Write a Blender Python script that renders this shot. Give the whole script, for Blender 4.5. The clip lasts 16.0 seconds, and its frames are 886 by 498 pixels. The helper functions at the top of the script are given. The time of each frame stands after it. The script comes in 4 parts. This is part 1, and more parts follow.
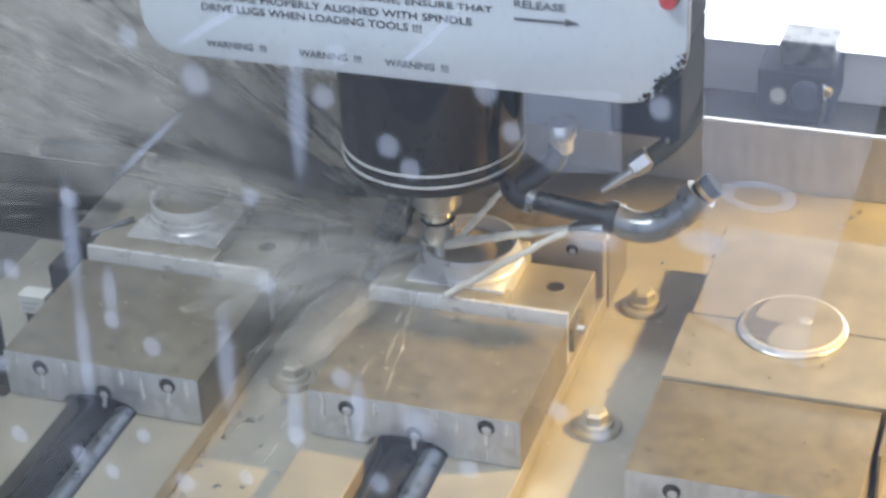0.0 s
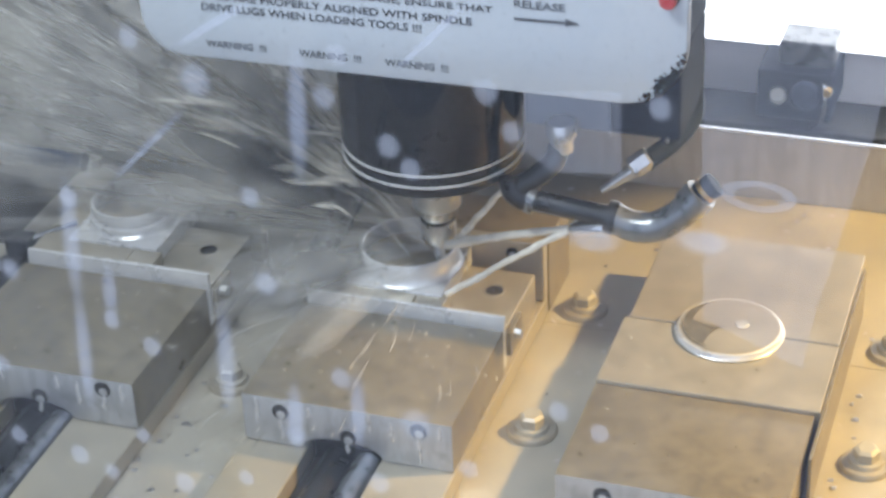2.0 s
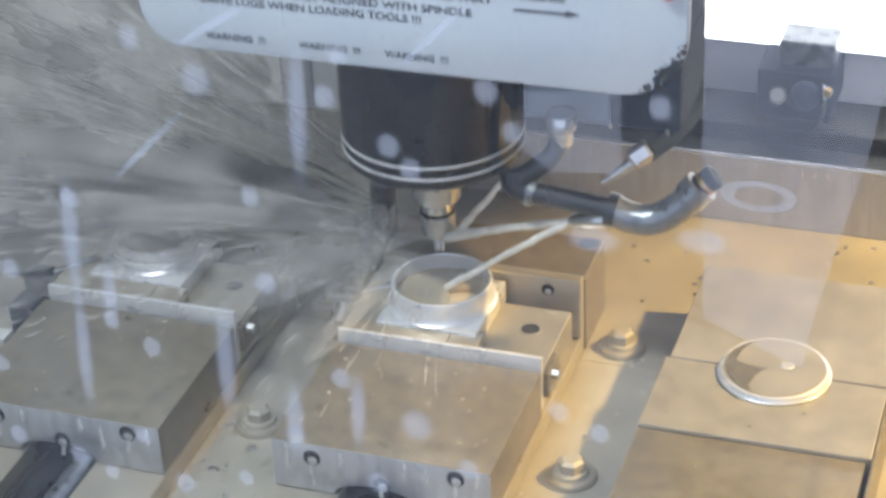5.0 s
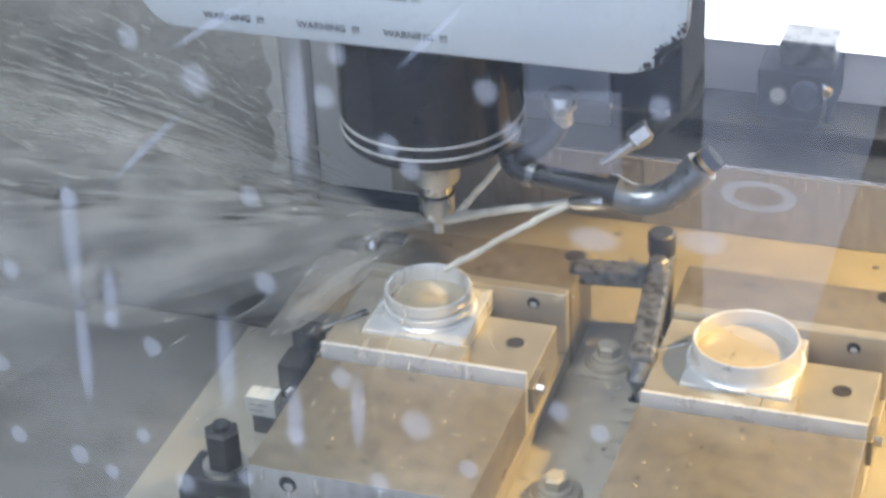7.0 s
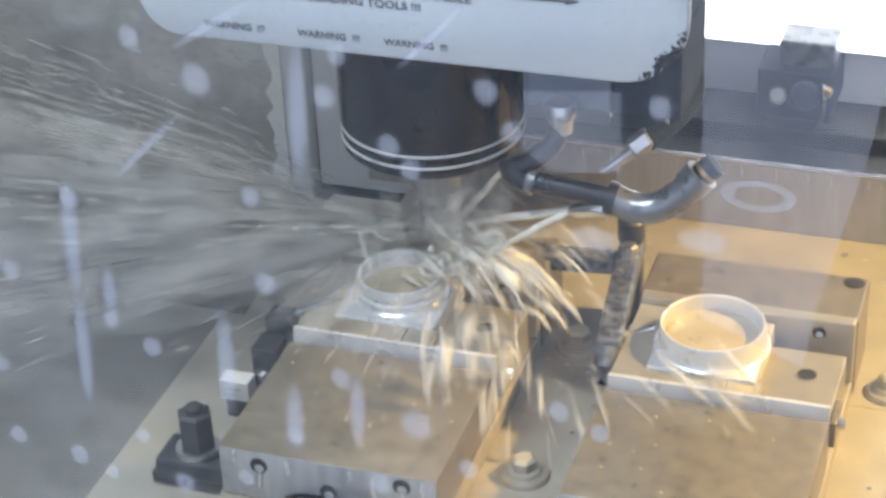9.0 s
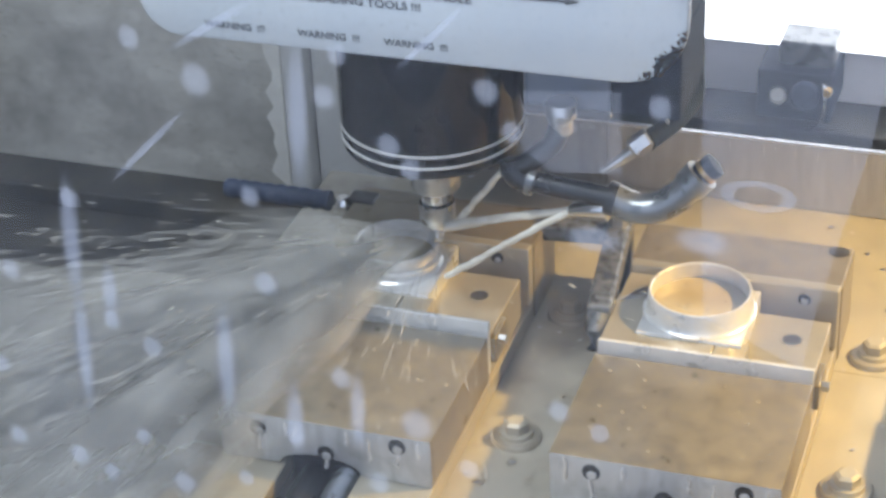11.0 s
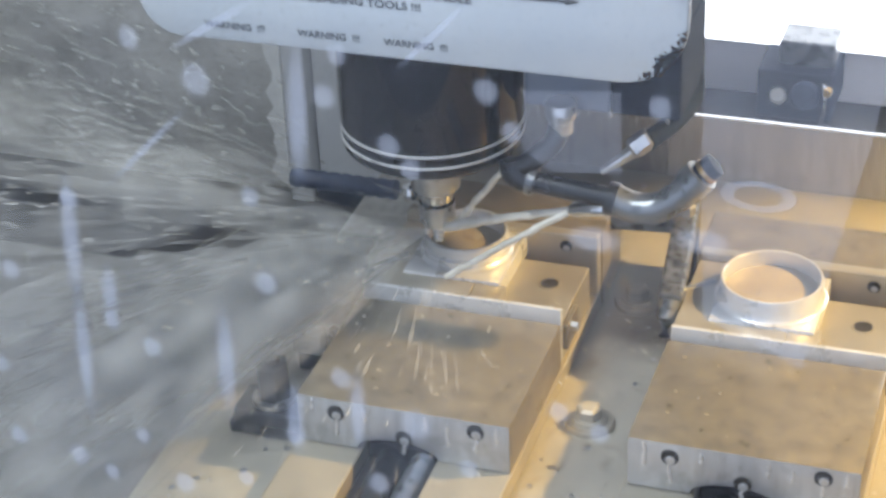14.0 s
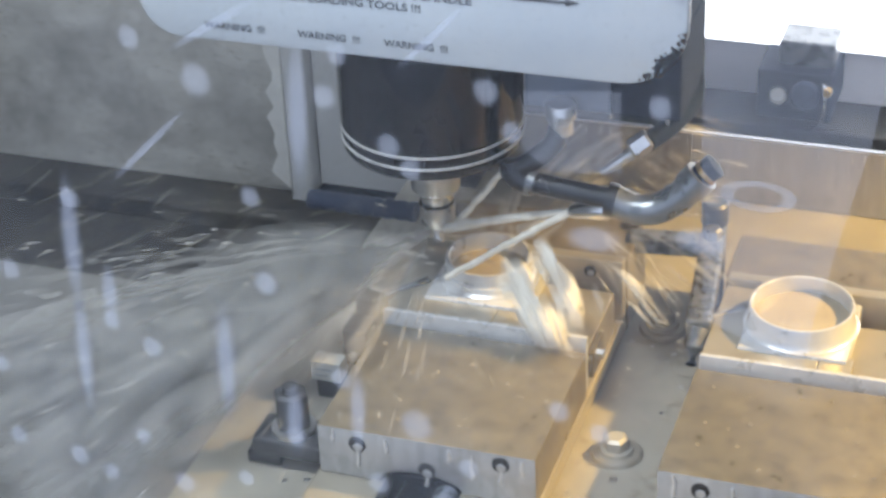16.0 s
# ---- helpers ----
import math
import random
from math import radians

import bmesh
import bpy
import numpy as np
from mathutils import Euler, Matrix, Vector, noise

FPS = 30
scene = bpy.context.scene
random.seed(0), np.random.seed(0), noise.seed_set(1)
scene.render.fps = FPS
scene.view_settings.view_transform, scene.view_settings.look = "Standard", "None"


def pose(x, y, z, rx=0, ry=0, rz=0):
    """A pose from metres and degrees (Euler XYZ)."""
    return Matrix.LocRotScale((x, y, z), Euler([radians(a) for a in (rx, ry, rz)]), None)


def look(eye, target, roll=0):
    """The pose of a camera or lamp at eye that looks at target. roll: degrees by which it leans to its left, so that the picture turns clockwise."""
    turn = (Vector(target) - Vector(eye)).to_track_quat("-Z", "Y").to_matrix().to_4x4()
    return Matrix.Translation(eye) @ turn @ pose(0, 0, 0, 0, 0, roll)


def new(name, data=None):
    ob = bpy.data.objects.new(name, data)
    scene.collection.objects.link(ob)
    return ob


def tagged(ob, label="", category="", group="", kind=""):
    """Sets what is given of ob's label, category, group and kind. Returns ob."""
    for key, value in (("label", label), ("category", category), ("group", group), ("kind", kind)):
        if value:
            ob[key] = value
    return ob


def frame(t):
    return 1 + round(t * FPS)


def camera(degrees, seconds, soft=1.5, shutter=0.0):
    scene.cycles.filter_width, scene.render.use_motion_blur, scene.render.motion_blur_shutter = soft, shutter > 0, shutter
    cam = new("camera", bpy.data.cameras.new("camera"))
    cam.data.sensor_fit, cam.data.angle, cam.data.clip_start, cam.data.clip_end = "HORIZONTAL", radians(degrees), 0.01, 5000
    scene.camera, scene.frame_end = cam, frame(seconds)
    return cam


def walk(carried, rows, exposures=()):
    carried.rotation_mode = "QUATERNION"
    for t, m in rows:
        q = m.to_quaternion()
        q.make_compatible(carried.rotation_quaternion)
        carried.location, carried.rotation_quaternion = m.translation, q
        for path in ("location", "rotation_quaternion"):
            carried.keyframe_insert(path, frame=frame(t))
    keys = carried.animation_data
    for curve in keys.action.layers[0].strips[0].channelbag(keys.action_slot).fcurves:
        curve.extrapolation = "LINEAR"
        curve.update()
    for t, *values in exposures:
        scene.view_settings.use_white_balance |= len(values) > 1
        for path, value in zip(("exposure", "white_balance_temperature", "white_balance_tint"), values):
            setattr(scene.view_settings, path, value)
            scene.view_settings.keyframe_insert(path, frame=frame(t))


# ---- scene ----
cam = camera(24.63, 16.0, soft=3.0, shutter=0.6)
EYE = (0.5014, -1.3816, 0.8034)
AIM = (0.0162, -0.03605, -0.06824)
walk(cam, [(0.0, look(EYE, AIM, -2.89)), (16.0, look(EYE, AIM, -2.89))], exposures=[(0.0, 0.24), (16.0, 0.24)])

# ---- light: workshop daylight outside, a warm lamp and unseen cool fills inside ----
world = bpy.data.worlds.new("workshop")
scene.world = world
world.use_nodes = True
world.node_tree.nodes["Background"].inputs[0].default_value = (0.58, 0.69, 0.92, 1)
world.node_tree.nodes["Background"].inputs[1].default_value = 1.30


def area(name, m, size, size_y, power, colour):
    data = bpy.data.lights.new(name, "AREA")
    data.shape, data.size, data.size_y, data.energy, data.color = "RECTANGLE", size, size_y, power, colour
    ob = new(name, data)
    ob.matrix_world = m
    return ob


spot = bpy.data.lights.new("warm_lamp", "SPOT")
spot.energy, spot.color, spot.spot_size, spot.spot_blend, spot.shadow_soft_size = 108.0, (1.0, 0.67, 0.225), radians(39.5), 0.25, 0.04
new("warm_lamp", spot).matrix_world = look((1.12, 0.22, 0.755), (0.485, -0.01, -0.17))
# Unseen general fill from above the front, at the left.
area("cool_fill", look((-0.22, -0.46, 0.95), (-0.05, 0.05, -0.15)), 0.60, 0.06, 8.4, (0.84, 0.93, 1.0))

# Extra lamp added to brighten the back wall below the diffuser.
area("back_wall_fill", look((0.42, 0.615, -0.02), (0.36, 0.560, -0.40)), 0.62, 0.03, 1.6, (0.88, 0.93, 1.0))


# ---- materials ----
def tree(name):
    m = bpy.data.materials.new(name)
    m.use_nodes = True
    nt = m.node_tree
    return m, nt, nt.nodes, nt.links, nt.nodes["Principled BSDF"]


def surface(name, a, b, rough=0.5, metal=0.0, scale=40.0, fine=400.0, bump=0.15, stain=None, stain_at=0.55,
            stretch=(1, 1, 1), rough_var=0.15, stain_scale=9.0, coat=0.0, stain_soft=0.3, spec=0.5):
    """Two colours mixed by coarse noise, a fine grain, bump and stains with a shape of their own."""
    m, nt, nodes, links, bsdf = tree(name)
    co = nodes.new("ShaderNodeTexCoord")
    mp = nodes.new("ShaderNodeMapping")
    mp.inputs["Scale"].default_value = stretch
    links.new(co.outputs["Object"], mp.inputs[0])

    def noise_tex(sc, detail=6.0, rgh=0.6, vec=mp.outputs[0]):
        n = nodes.new("ShaderNodeTexNoise")
        n.inputs["Scale"].default_value, n.inputs["Detail"].default_value, n.inputs["Roughness"].default_value = sc, detail, rgh
        links.new(vec, n.inputs["Vector"])
        return n.outputs["Fac"]

    def ramp(src, lo, hi):
        r = nodes.new("ShaderNodeMapRange")
        r.inputs["From Min"].default_value, r.inputs["From Max"].default_value = lo, hi
        links.new(src, r.inputs["Value"])
        return r.outputs["Result"]

    def mix(fac, c0, c1):
        x = nodes.new("ShaderNodeMix")
        x.data_type = "RGBA"
        links.new(fac, x.inputs["Factor"])
        for s, c in ((x.inputs[6], c0), (x.inputs[7], c1)):
            if isinstance(c, tuple):
                s.default_value = (*c, 1)
            else:
                links.new(c, s)
        return x.outputs[2]

    big, small = noise_tex(scale), noise_tex(fine, 4.0)
    col = mix(ramp(big, 0.35, 0.68), a, b)
    dark = tuple(v * 0.72 for v in a)
    col = mix(ramp(small, 0.56, 0.80), col, dark)
    if stain:
        col = mix(ramp(noise_tex(stain_scale, 8.0, 0.65, co.outputs["Object"]), stain_at, stain_at + stain_soft), col, stain)
    links.new(col, bsdf.inputs["Base Color"])
    rr = nodes.new("ShaderNodeMapRange")
    rr.inputs["To Min"].default_value, rr.inputs["To Max"].default_value = max(rough - rough_var, 0.04), min(rough + rough_var, 1)
    links.new(big, rr.inputs["Value"])
    links.new(rr.outputs["Result"], bsdf.inputs["Roughness"])
    bsdf.inputs["Metallic"].default_value = metal
    bsdf.inputs["Coat Weight"].default_value = coat
    bsdf.inputs["Specular IOR Level"].default_value = spec
    bsdf.inputs["Coat Roughness"].default_value = 0.12
    if bump:
        bp = nodes.new("ShaderNodeBump")
        bp.inputs["Strength"].default_value, bp.inputs["Distance"].default_value = bump, 0.002
        links.new(small, bp.inputs["Height"])
        links.new(bp.outputs[0], bsdf.inputs["Normal"])
    return m


def film(name, colour, amount, shape="disc", inner=0.45, rough=0.5):
    """Water, marks, glare on glass, mist: part of the light passes straight through."""
    m, nt, nodes, links, bsdf = tree(name)
    bsdf.inputs["Base Color"].default_value = (*colour, 1)
    bsdf.inputs["Roughness"].default_value = rough
    co = nodes.new("ShaderNodeTexCoord")
    if shape == "disc":
        ln = nodes.new("ShaderNodeVectorMath")
        ln.operation = "LENGTH"
        links.new(co.outputs["Object"], ln.inputs[0])
        rng = nodes.new("ShaderNodeMapRange")
        rng.interpolation_type = "SMOOTHSTEP"
        rng.inputs["From Min"].default_value, rng.inputs["From Max"].default_value = inner, 1.0
        rng.inputs["To Min"].default_value, rng.inputs["To Max"].default_value = amount, 0.0
        links.new(ln.outputs["Value"], rng.inputs["Value"])
        links.new(rng.outputs["Result"], bsdf.inputs["Alpha"])
    elif shape == "noise":
        mp = nodes.new("ShaderNodeMapping")
        mp.inputs["Scale"].default_value = (5.0, 1.0, 2.2)
        mp.inputs["Rotation"].default_value = (0, radians(24), 0)
        n = nodes.new("ShaderNodeTexNoise")
        n.inputs["Scale"].default_value, n.inputs["Detail"].default_value = 2.4, 7.0
        rng = nodes.new("ShaderNodeMapRange")
        rng.inputs["From Min"].default_value, rng.inputs["From Max"].default_value = 0.34, 0.72
        rng.inputs["To Min"].default_value, rng.inputs["To Max"].default_value = amount * 0.25, amount
        links.new(co.outputs["Object"], mp.inputs[0])
        links.new(mp.outputs[0], n.inputs["Vector"])
        links.new(n.outputs["Fac"], rng.inputs["Value"])
        links.new(rng.outputs["Result"], bsdf.inputs["Alpha"])
    elif shape == "mist":
        n = nodes.new("ShaderNodeTexNoise")
        n.inputs["Scale"].default_value, n.inputs["Detail"].default_value = 26.0, 5.0
        rng = nodes.new("ShaderNodeMapRange")
        rng.inputs["From Min"].default_value, rng.inputs["From Max"].default_value = 0.36, 0.66
        rng.inputs["To Min"].default_value, rng.inputs["To Max"].default_value = amount * 0.4, amount
        links.new(co.outputs["Object"], n.inputs["Vector"])
        links.new(n.outputs["Fac"], rng.inputs["Value"])
        links.new(rng.outputs["Result"], bsdf.inputs["Alpha"])
    else:
        bsdf.inputs["Alpha"].default_value = amount
    return m


def glow(name, colour, strength):
    m, nt, nodes, links, bsdf = tree(name)
    bsdf.inputs["Base Color"].default_value = (0.8, 0.8, 0.8, 1)
    bsdf.inputs["Emission Color"].default_value = (*colour, 1)
    bsdf.inputs["Emission Strength"].default_value = strength
    return m


WHITE = surface("aged_white_enamel", (0.521, 0.574, 0.630), (0.588, 0.626, 0.657), 0.38, 0.0, 9, 260, 0.05, (0.56, 0.53, 0.44), 0.60, coat=0.25)
CHIP = surface("rusty_chip", (0.10, 0.055, 0.03), (0.22, 0.13, 0.07), 0.8, 0.2, 160, 600, 0.4)
BLACK = surface("black_oxide", (0.004, 0.0045, 0.006), (0.008, 0.009, 0.012), 0.07, 0.0, 8, 60, 0.0, rough_var=0.02, coat=0.0, spec=0.30)
NAVY = surface("navy_paint", (0.012, 0.016, 0.028), (0.022, 0.028, 0.045), 0.7, 0.0, 30, 400, 0.1, (0.05, 0.055, 0.06), 0.6, spec=0.10)
STEEL = surface("ground_steel", (0.52, 0.52, 0.52), (0.70, 0.70, 0.69), 0.30, 0.9, 60, 900, 0.05)
BRASS = surface("brass_and_orange_glint", (0.42, 0.27, 0.10), (0.55, 0.37, 0.15), 0.32, 0.9, 60, 500, 0.05)
BRIGHT = surface("bright_steel", (0.66, 0.66, 0.67), (0.80, 0.80, 0.80), 0.16, 1.0, 50, 700, 0.03)
JAW = surface("wet_vise_jaw", (0.24, 0.209, 0.148), (0.320, 0.278, 0.200), 0.36, 0.35, 60, 420, 0.10, (0.165, 0.145, 0.115), 0.46, (1, 1, 1), 0.25, 70, coat=0.12)
ALU = surface("milled_aluminium", (0.68, 0.68, 0.68), (0.82, 0.82, 0.81), 0.30, 0.35, 34, 900, 0.06, coat=0.2)
# Screw heads and marks, and jaw fronts with their light put into the colour.
FRONT = surface("steel_and_lit_front", (0.46, 0.47, 0.48), (0.62, 0.63, 0.64), 0.42, 0.35, 40, 600, 0.1, (0.26, 0.26, 0.25), 0.52, (2.5, 1.0, 0.5), 0.15, 45)
SOFTJAW = surface("aluminium_soft_jaw", (0.42, 0.385, 0.305), (0.55, 0.505, 0.41), 0.36, 0.5, 30, 800, 0.08, (0.30, 0.27, 0.22), 0.60, coat=0.2)
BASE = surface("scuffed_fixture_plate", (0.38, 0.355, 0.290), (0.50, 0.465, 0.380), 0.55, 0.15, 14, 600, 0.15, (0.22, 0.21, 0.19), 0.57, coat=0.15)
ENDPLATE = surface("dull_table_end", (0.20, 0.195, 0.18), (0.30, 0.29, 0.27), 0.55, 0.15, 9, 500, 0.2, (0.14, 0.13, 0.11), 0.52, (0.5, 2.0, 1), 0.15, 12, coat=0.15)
RAIL = surface("vise_rail", (0.42, 0.38, 0.29), (0.52, 0.475, 0.37), 0.40, 0.4, 20, 700, 0.1, coat=0.15)
WETIRON = surface("wet_grey_iron", (0.07, 0.072, 0.075), (0.26, 0.27, 0.28), 0.28, 0.5, 90, 500, 0.5, (0.42, 0.43, 0.44), 0.60, (1, 1, 1), 0.15, 160, coat=0.4)
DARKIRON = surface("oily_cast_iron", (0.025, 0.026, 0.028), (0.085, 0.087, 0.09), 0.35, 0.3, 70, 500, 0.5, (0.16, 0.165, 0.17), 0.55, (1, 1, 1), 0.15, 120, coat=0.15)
# Shade inside bores and between the rails, given as a dark colour.
HOLE = surface("bore_shade", (0.02, 0.02, 0.02), (0.05, 0.045, 0.04), 0.85, 0.0, 80, 500, 0.1)
PIPE = surface("black_pipe", (0.015, 0.016, 0.018), (0.04, 0.042, 0.046), 0.30, 0.5, 60, 600, 0.1, coat=0.4)
ELBOW = surface("grey_malleable_iron", (0.16, 0.17, 0.18), (0.30, 0.31, 0.32), 0.30, 0.7, 70, 500, 0.12, coat=0.3)
HOSE = surface("blue_black_hose", (0.010, 0.016, 0.026), (0.018, 0.026, 0.040), 0.60, 0.0, 80, 700, 0.2, spec=0.08)
BLUE = surface("blue_rubber", (0.035, 0.055, 0.11), (0.06, 0.085, 0.15), 0.5, 0.0, 60, 500, 0.2, (0.30, 0.33, 0.38), 0.58, (1, 1, 1), 0.1, 60)
PANEL = surface("mottled_back_panel", (0.52, 0.51, 0.48), (0.80, 0.79, 0.75), 0.55, 0.15, 6, 120, 0.3, (0.24, 0.23, 0.21), 0.47, (1.0, 1.0, 2.4), 0.15, 7)
DARKPAN = surface("dark_way_cover", (0.018, 0.017, 0.015), (0.055, 0.052, 0.046), 0.55, 0.1, 14, 140, 0.3, (0.12, 0.108, 0.085), 0.46, (1, 1, 3), 0.15, 12)
# Navy paint made paler: the haze of the glass is put into the colour.
HAZED_NAVY = surface("navy_paint_hazed", (0.17, 0.20, 0.26), (0.23, 0.26, 0.33), 0.45, 0.0, 20, 300, 0.05, (0.20, 0.21, 0.23), 0.6)
LILAC = surface("lavender_grey_panel", (0.74, 0.73, 0.80), (0.82, 0.81, 0.86), 0.5, 0.0, 5, 200, 0.05)
# Darker copy of the splash plate: the head's shade is put into its colour.
SHADED = surface("shaded_oily_plate", (0.32, 0.305, 0.265), (0.45, 0.43, 0.385), 0.40, 0.1, 60, 300, 0.2, (0.22, 0.20, 0.165), 0.50, (3.0, 1.0, 0.35), 0.15, 30, coat=0.2)
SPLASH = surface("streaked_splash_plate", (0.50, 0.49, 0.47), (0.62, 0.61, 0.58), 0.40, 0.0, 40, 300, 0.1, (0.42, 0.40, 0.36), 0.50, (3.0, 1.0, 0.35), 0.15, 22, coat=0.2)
GREY = surface("grey_sheet_metal", (0.34, 0.35, 0.36), (0.45, 0.46, 0.47), 0.45, 0.25, 10, 300, 0.08, (0.24, 0.24, 0.23), 0.6)
POST = surface("pale_grey_post", (0.64, 0.65, 0.66), (0.74, 0.75, 0.76), 0.45, 0.1, 10, 300, 0.08, (0.50, 0.50, 0.49), 0.6)
SEALANT = surface("white_sealant", (0.80, 0.80, 0.78), (0.88, 0.88, 0.86), 0.6, 0.0, 40, 400, 0.2)
INK = surface("dark_ink", (0.05, 0.055, 0.065), (0.10, 0.105, 0.115), 0.6, 0.0, 120, 700, 0.0)
RED = surface("red_button", (0.45, 0.02, 0.02), (0.55, 0.04, 0.03), 0.3, 0.0, 40, 400, 0.0)
TAG = surface("white_tag", (0.62, 0.62, 0.58), (0.74, 0.74, 0.70), 0.5, 0.0, 60, 500, 0.05)
COOLANT = surface("milky_coolant", (0.70, 0.66, 0.56), (0.82, 0.79, 0.70), 0.25, 0.0, 90, 500, 0.2)
POOL = surface("coolant_pool", (0.40, 0.34, 0.24), (0.50, 0.43, 0.31), 0.10, 0.0, 30, 200, 0.05)
FOAM = surface("coolant_foam", (0.76, 0.71, 0.60), (0.85, 0.81, 0.72), 0.5, 0.0, 160, 500, 0.4)
CASTING = surface("rough_cast_patch", (0.02, 0.019, 0.016), (0.26, 0.24, 0.20), 0.7, 0.0, 420, 900, 0.6)
MIST = film("coolant_mist", (0.88, 0.86, 0.80), 0.135, "mist")
MIST2 = film("coolant_streak", (0.86, 0.83, 0.76), 0.24, "flat")
DROP = film("water_on_glass", (0.82, 0.81, 0.83), 0.25, "disc", 0.40, 0.4)
STREAK = film("water_run_on_glass", (0.76, 0.77, 0.84), 0.26, "disc", 0.25, 0.4)
GLASS_MARK = film("pale_glass_mark", (0.75, 0.74, 0.76), 0.12, "flat", 0.3, 0.5)
GLARE = film("reflected_room_film", (0.88, 0.86, 0.88), 0.06, "flat", 0.3, 0.5)
HAZE = film("hazed_glass", (0.78, 0.78, 0.80), 0.048, "noise", 0.3, 0.3)
LAMP = glow("lamp_face", (0.90, 0.94, 1.0), 3.0)


# ---- mesh helpers ----
def part(name, bm, material, parent=None, label="", smooth=False):
    me = bpy.data.meshes.new(name)
    bmesh.ops.recalc_face_normals(bm, faces=bm.faces)
    bm.to_mesh(me)
    bm.free()
    me.materials.append(material)
    if smooth:
        for p in me.polygons:
            p.use_smooth = True
        try:
            me.set_sharp_from_angle(angle=radians(38))
        except AttributeError:
            pass
    ob = new(name, me)
    if parent:
        ob.parent = parent
    if label:
        tagged(ob, label)
    return ob


def thing(name, m, label, category, group="", kind=""):
    ob = new(name)
    ob.matrix_world = m
    return tagged(ob, label, category, group, kind)


def box(x0, x1, y0, y1, z0, z1, bevel=0.001, seg=2, bm=None):
    own = bmesh.new()
    bmesh.ops.create_cube(own, size=1)
    for v in own.verts:
        v.co = Vector((x0 if v.co.x < 0 else x1, y0 if v.co.y < 0 else y1, z0 if v.co.z < 0 else z1))
    if bevel:
        bmesh.ops.bevel(own, geom=own.edges[:], offset=bevel, segments=seg, affect="EDGES", profile=0.5)
    return own if bm is None else join(bm, own)


def join(bm, other):
    me = bpy.data.meshes.new("tmp")
    other.to_mesh(me)
    other.free()
    bm.from_mesh(me)
    bpy.data.meshes.remove(me)
    return bm


def lathe(profile, seg=48, m=None, closed=False, arc=1.0):
    """A turned solid from (radius, height) pairs round the z axis."""
    bm = bmesh.new()
    rings = []
    n = seg if arc >= 1 else seg + 1
    for r, z in profile:
        if r < 1e-6:
            rings.append([bm.verts.new((0, 0, z))] * n)
        else:
            rings.append([bm.verts.new((r * math.cos(2 * math.pi * arc * i / seg), r * math.sin(2 * math.pi * arc * i / seg), z)) for i in range(n)])
    pairs = list(zip(rings, rings[1:])) + ([(rings[-1], rings[0])] if closed else [])
    for a, b in pairs:
        for i in range(n if arc >= 1 else n - 1):
            j = (i + 1) % n
            vs = []
            for v in (a[i], a[j], b[j], b[i]):
                if v not in vs:
                    vs.append(v)
            if len(vs) > 2:
                bm.faces.new(vs)
    if m is not None:
        bmesh.ops.transform(bm, matrix=m, verts=bm.verts)
    return bm


def tube(points, radius, seg=12, cap=True):
    """A round bar along points; radius is a number or one for each point."""
    pts = [Vector(p) for p in points]
    rad = radius if isinstance(radius, (list, tuple)) else [radius] * len(pts)
    bm = bmesh.new()
    rings, ref = [], Vector((0.13, 0.31, 0.94)).normalized()
    for i, p in enumerate(pts):
        d = (pts[min(i + 1, len(pts) - 1)] - pts[max(i - 1, 0)]).normalized()
        u = d.cross(ref).normalized()
        w = u.cross(d)
        rings.append([bm.verts.new(p + rad[i] * (math.cos(2 * math.pi * k / seg) * u + math.sin(2 * math.pi * k / seg) * w)) for k in range(seg)])
    for a, b in zip(rings, rings[1:]):
        for k in range(seg):
            bm.faces.new((a[k], a[(k + 1) % seg], b[(k + 1) % seg], b[k]))
    if cap:
        bm.faces.new(rings[0])
        bm.faces.new(rings[-1])
    return bm


def smooth_path(points, n=8):
    """Catmull-Rom points between those given."""
    P = [Vector(p) for p in points]
    out = []
    for i in range(len(P) - 1):
        a, b, c, d = P[max(i - 1, 0)], P[i], P[i + 1], P[min(i + 2, len(P) - 1)]
        for k in range(n):
            t = k / n
            out.append(0.5 * ((2 * b) + (c - a) * t + (2 * a - 5 * b + 4 * c - d) * t * t + (3 * b - a - 3 * c + d) * t ** 3))
    return out + [P[-1]]


def prism(outline, y0, y1, bevel=0.0):
    """An (x, z) outline pushed from y0 to y1."""
    bm = bmesh.new()
    a = [bm.verts.new((x, y0, z)) for x, z in outline]
    b = [bm.verts.new((x, y1, z)) for x, z in outline]
    bm.faces.new(a)
    bm.faces.new(b[::-1])
    for i in range(len(a)):
        j = (i + 1) % len(a)
        bm.faces.new((a[i], b[i], b[j], a[j]))
    if bevel:
        bmesh.ops.recalc_face_normals(bm, faces=bm.faces)
        sharp = [e for e in bm.edges if len(e.link_faces) == 2 and e.calc_face_angle(0) > 0.6]
        bmesh.ops.bevel(bm, geom=sharp, offset=bevel, segments=2, affect="EDGES", profile=0.5)
    return bm


def hexagon(r, z0, z1, chamfer=0.0015):
    return lathe([(0, z0), (r, z0), (r, z1 - chamfer), (r - chamfer * 1.6, z1), (0, z1)], 6)


HEAD, TABLE = [], []      # things that ride on the head and on the table


# ---- the spindle head ----
def rounded(x0, x1, z0, z1, r_left, r_right, n=10):
    pts = [(x1, z1), (x0, z1)]
    pts += [(x0 + r_left - r_left * math.cos(a), z0 + r_left - r_left * math.sin(a)) for a in np.linspace(0, math.pi / 2, n)]
    pts += [(x1 - r_right + r_right * math.sin(a), z0 + r_right - r_right * math.cos(a)) for a in np.linspace(0, math.pi / 2, n)]
    return pts


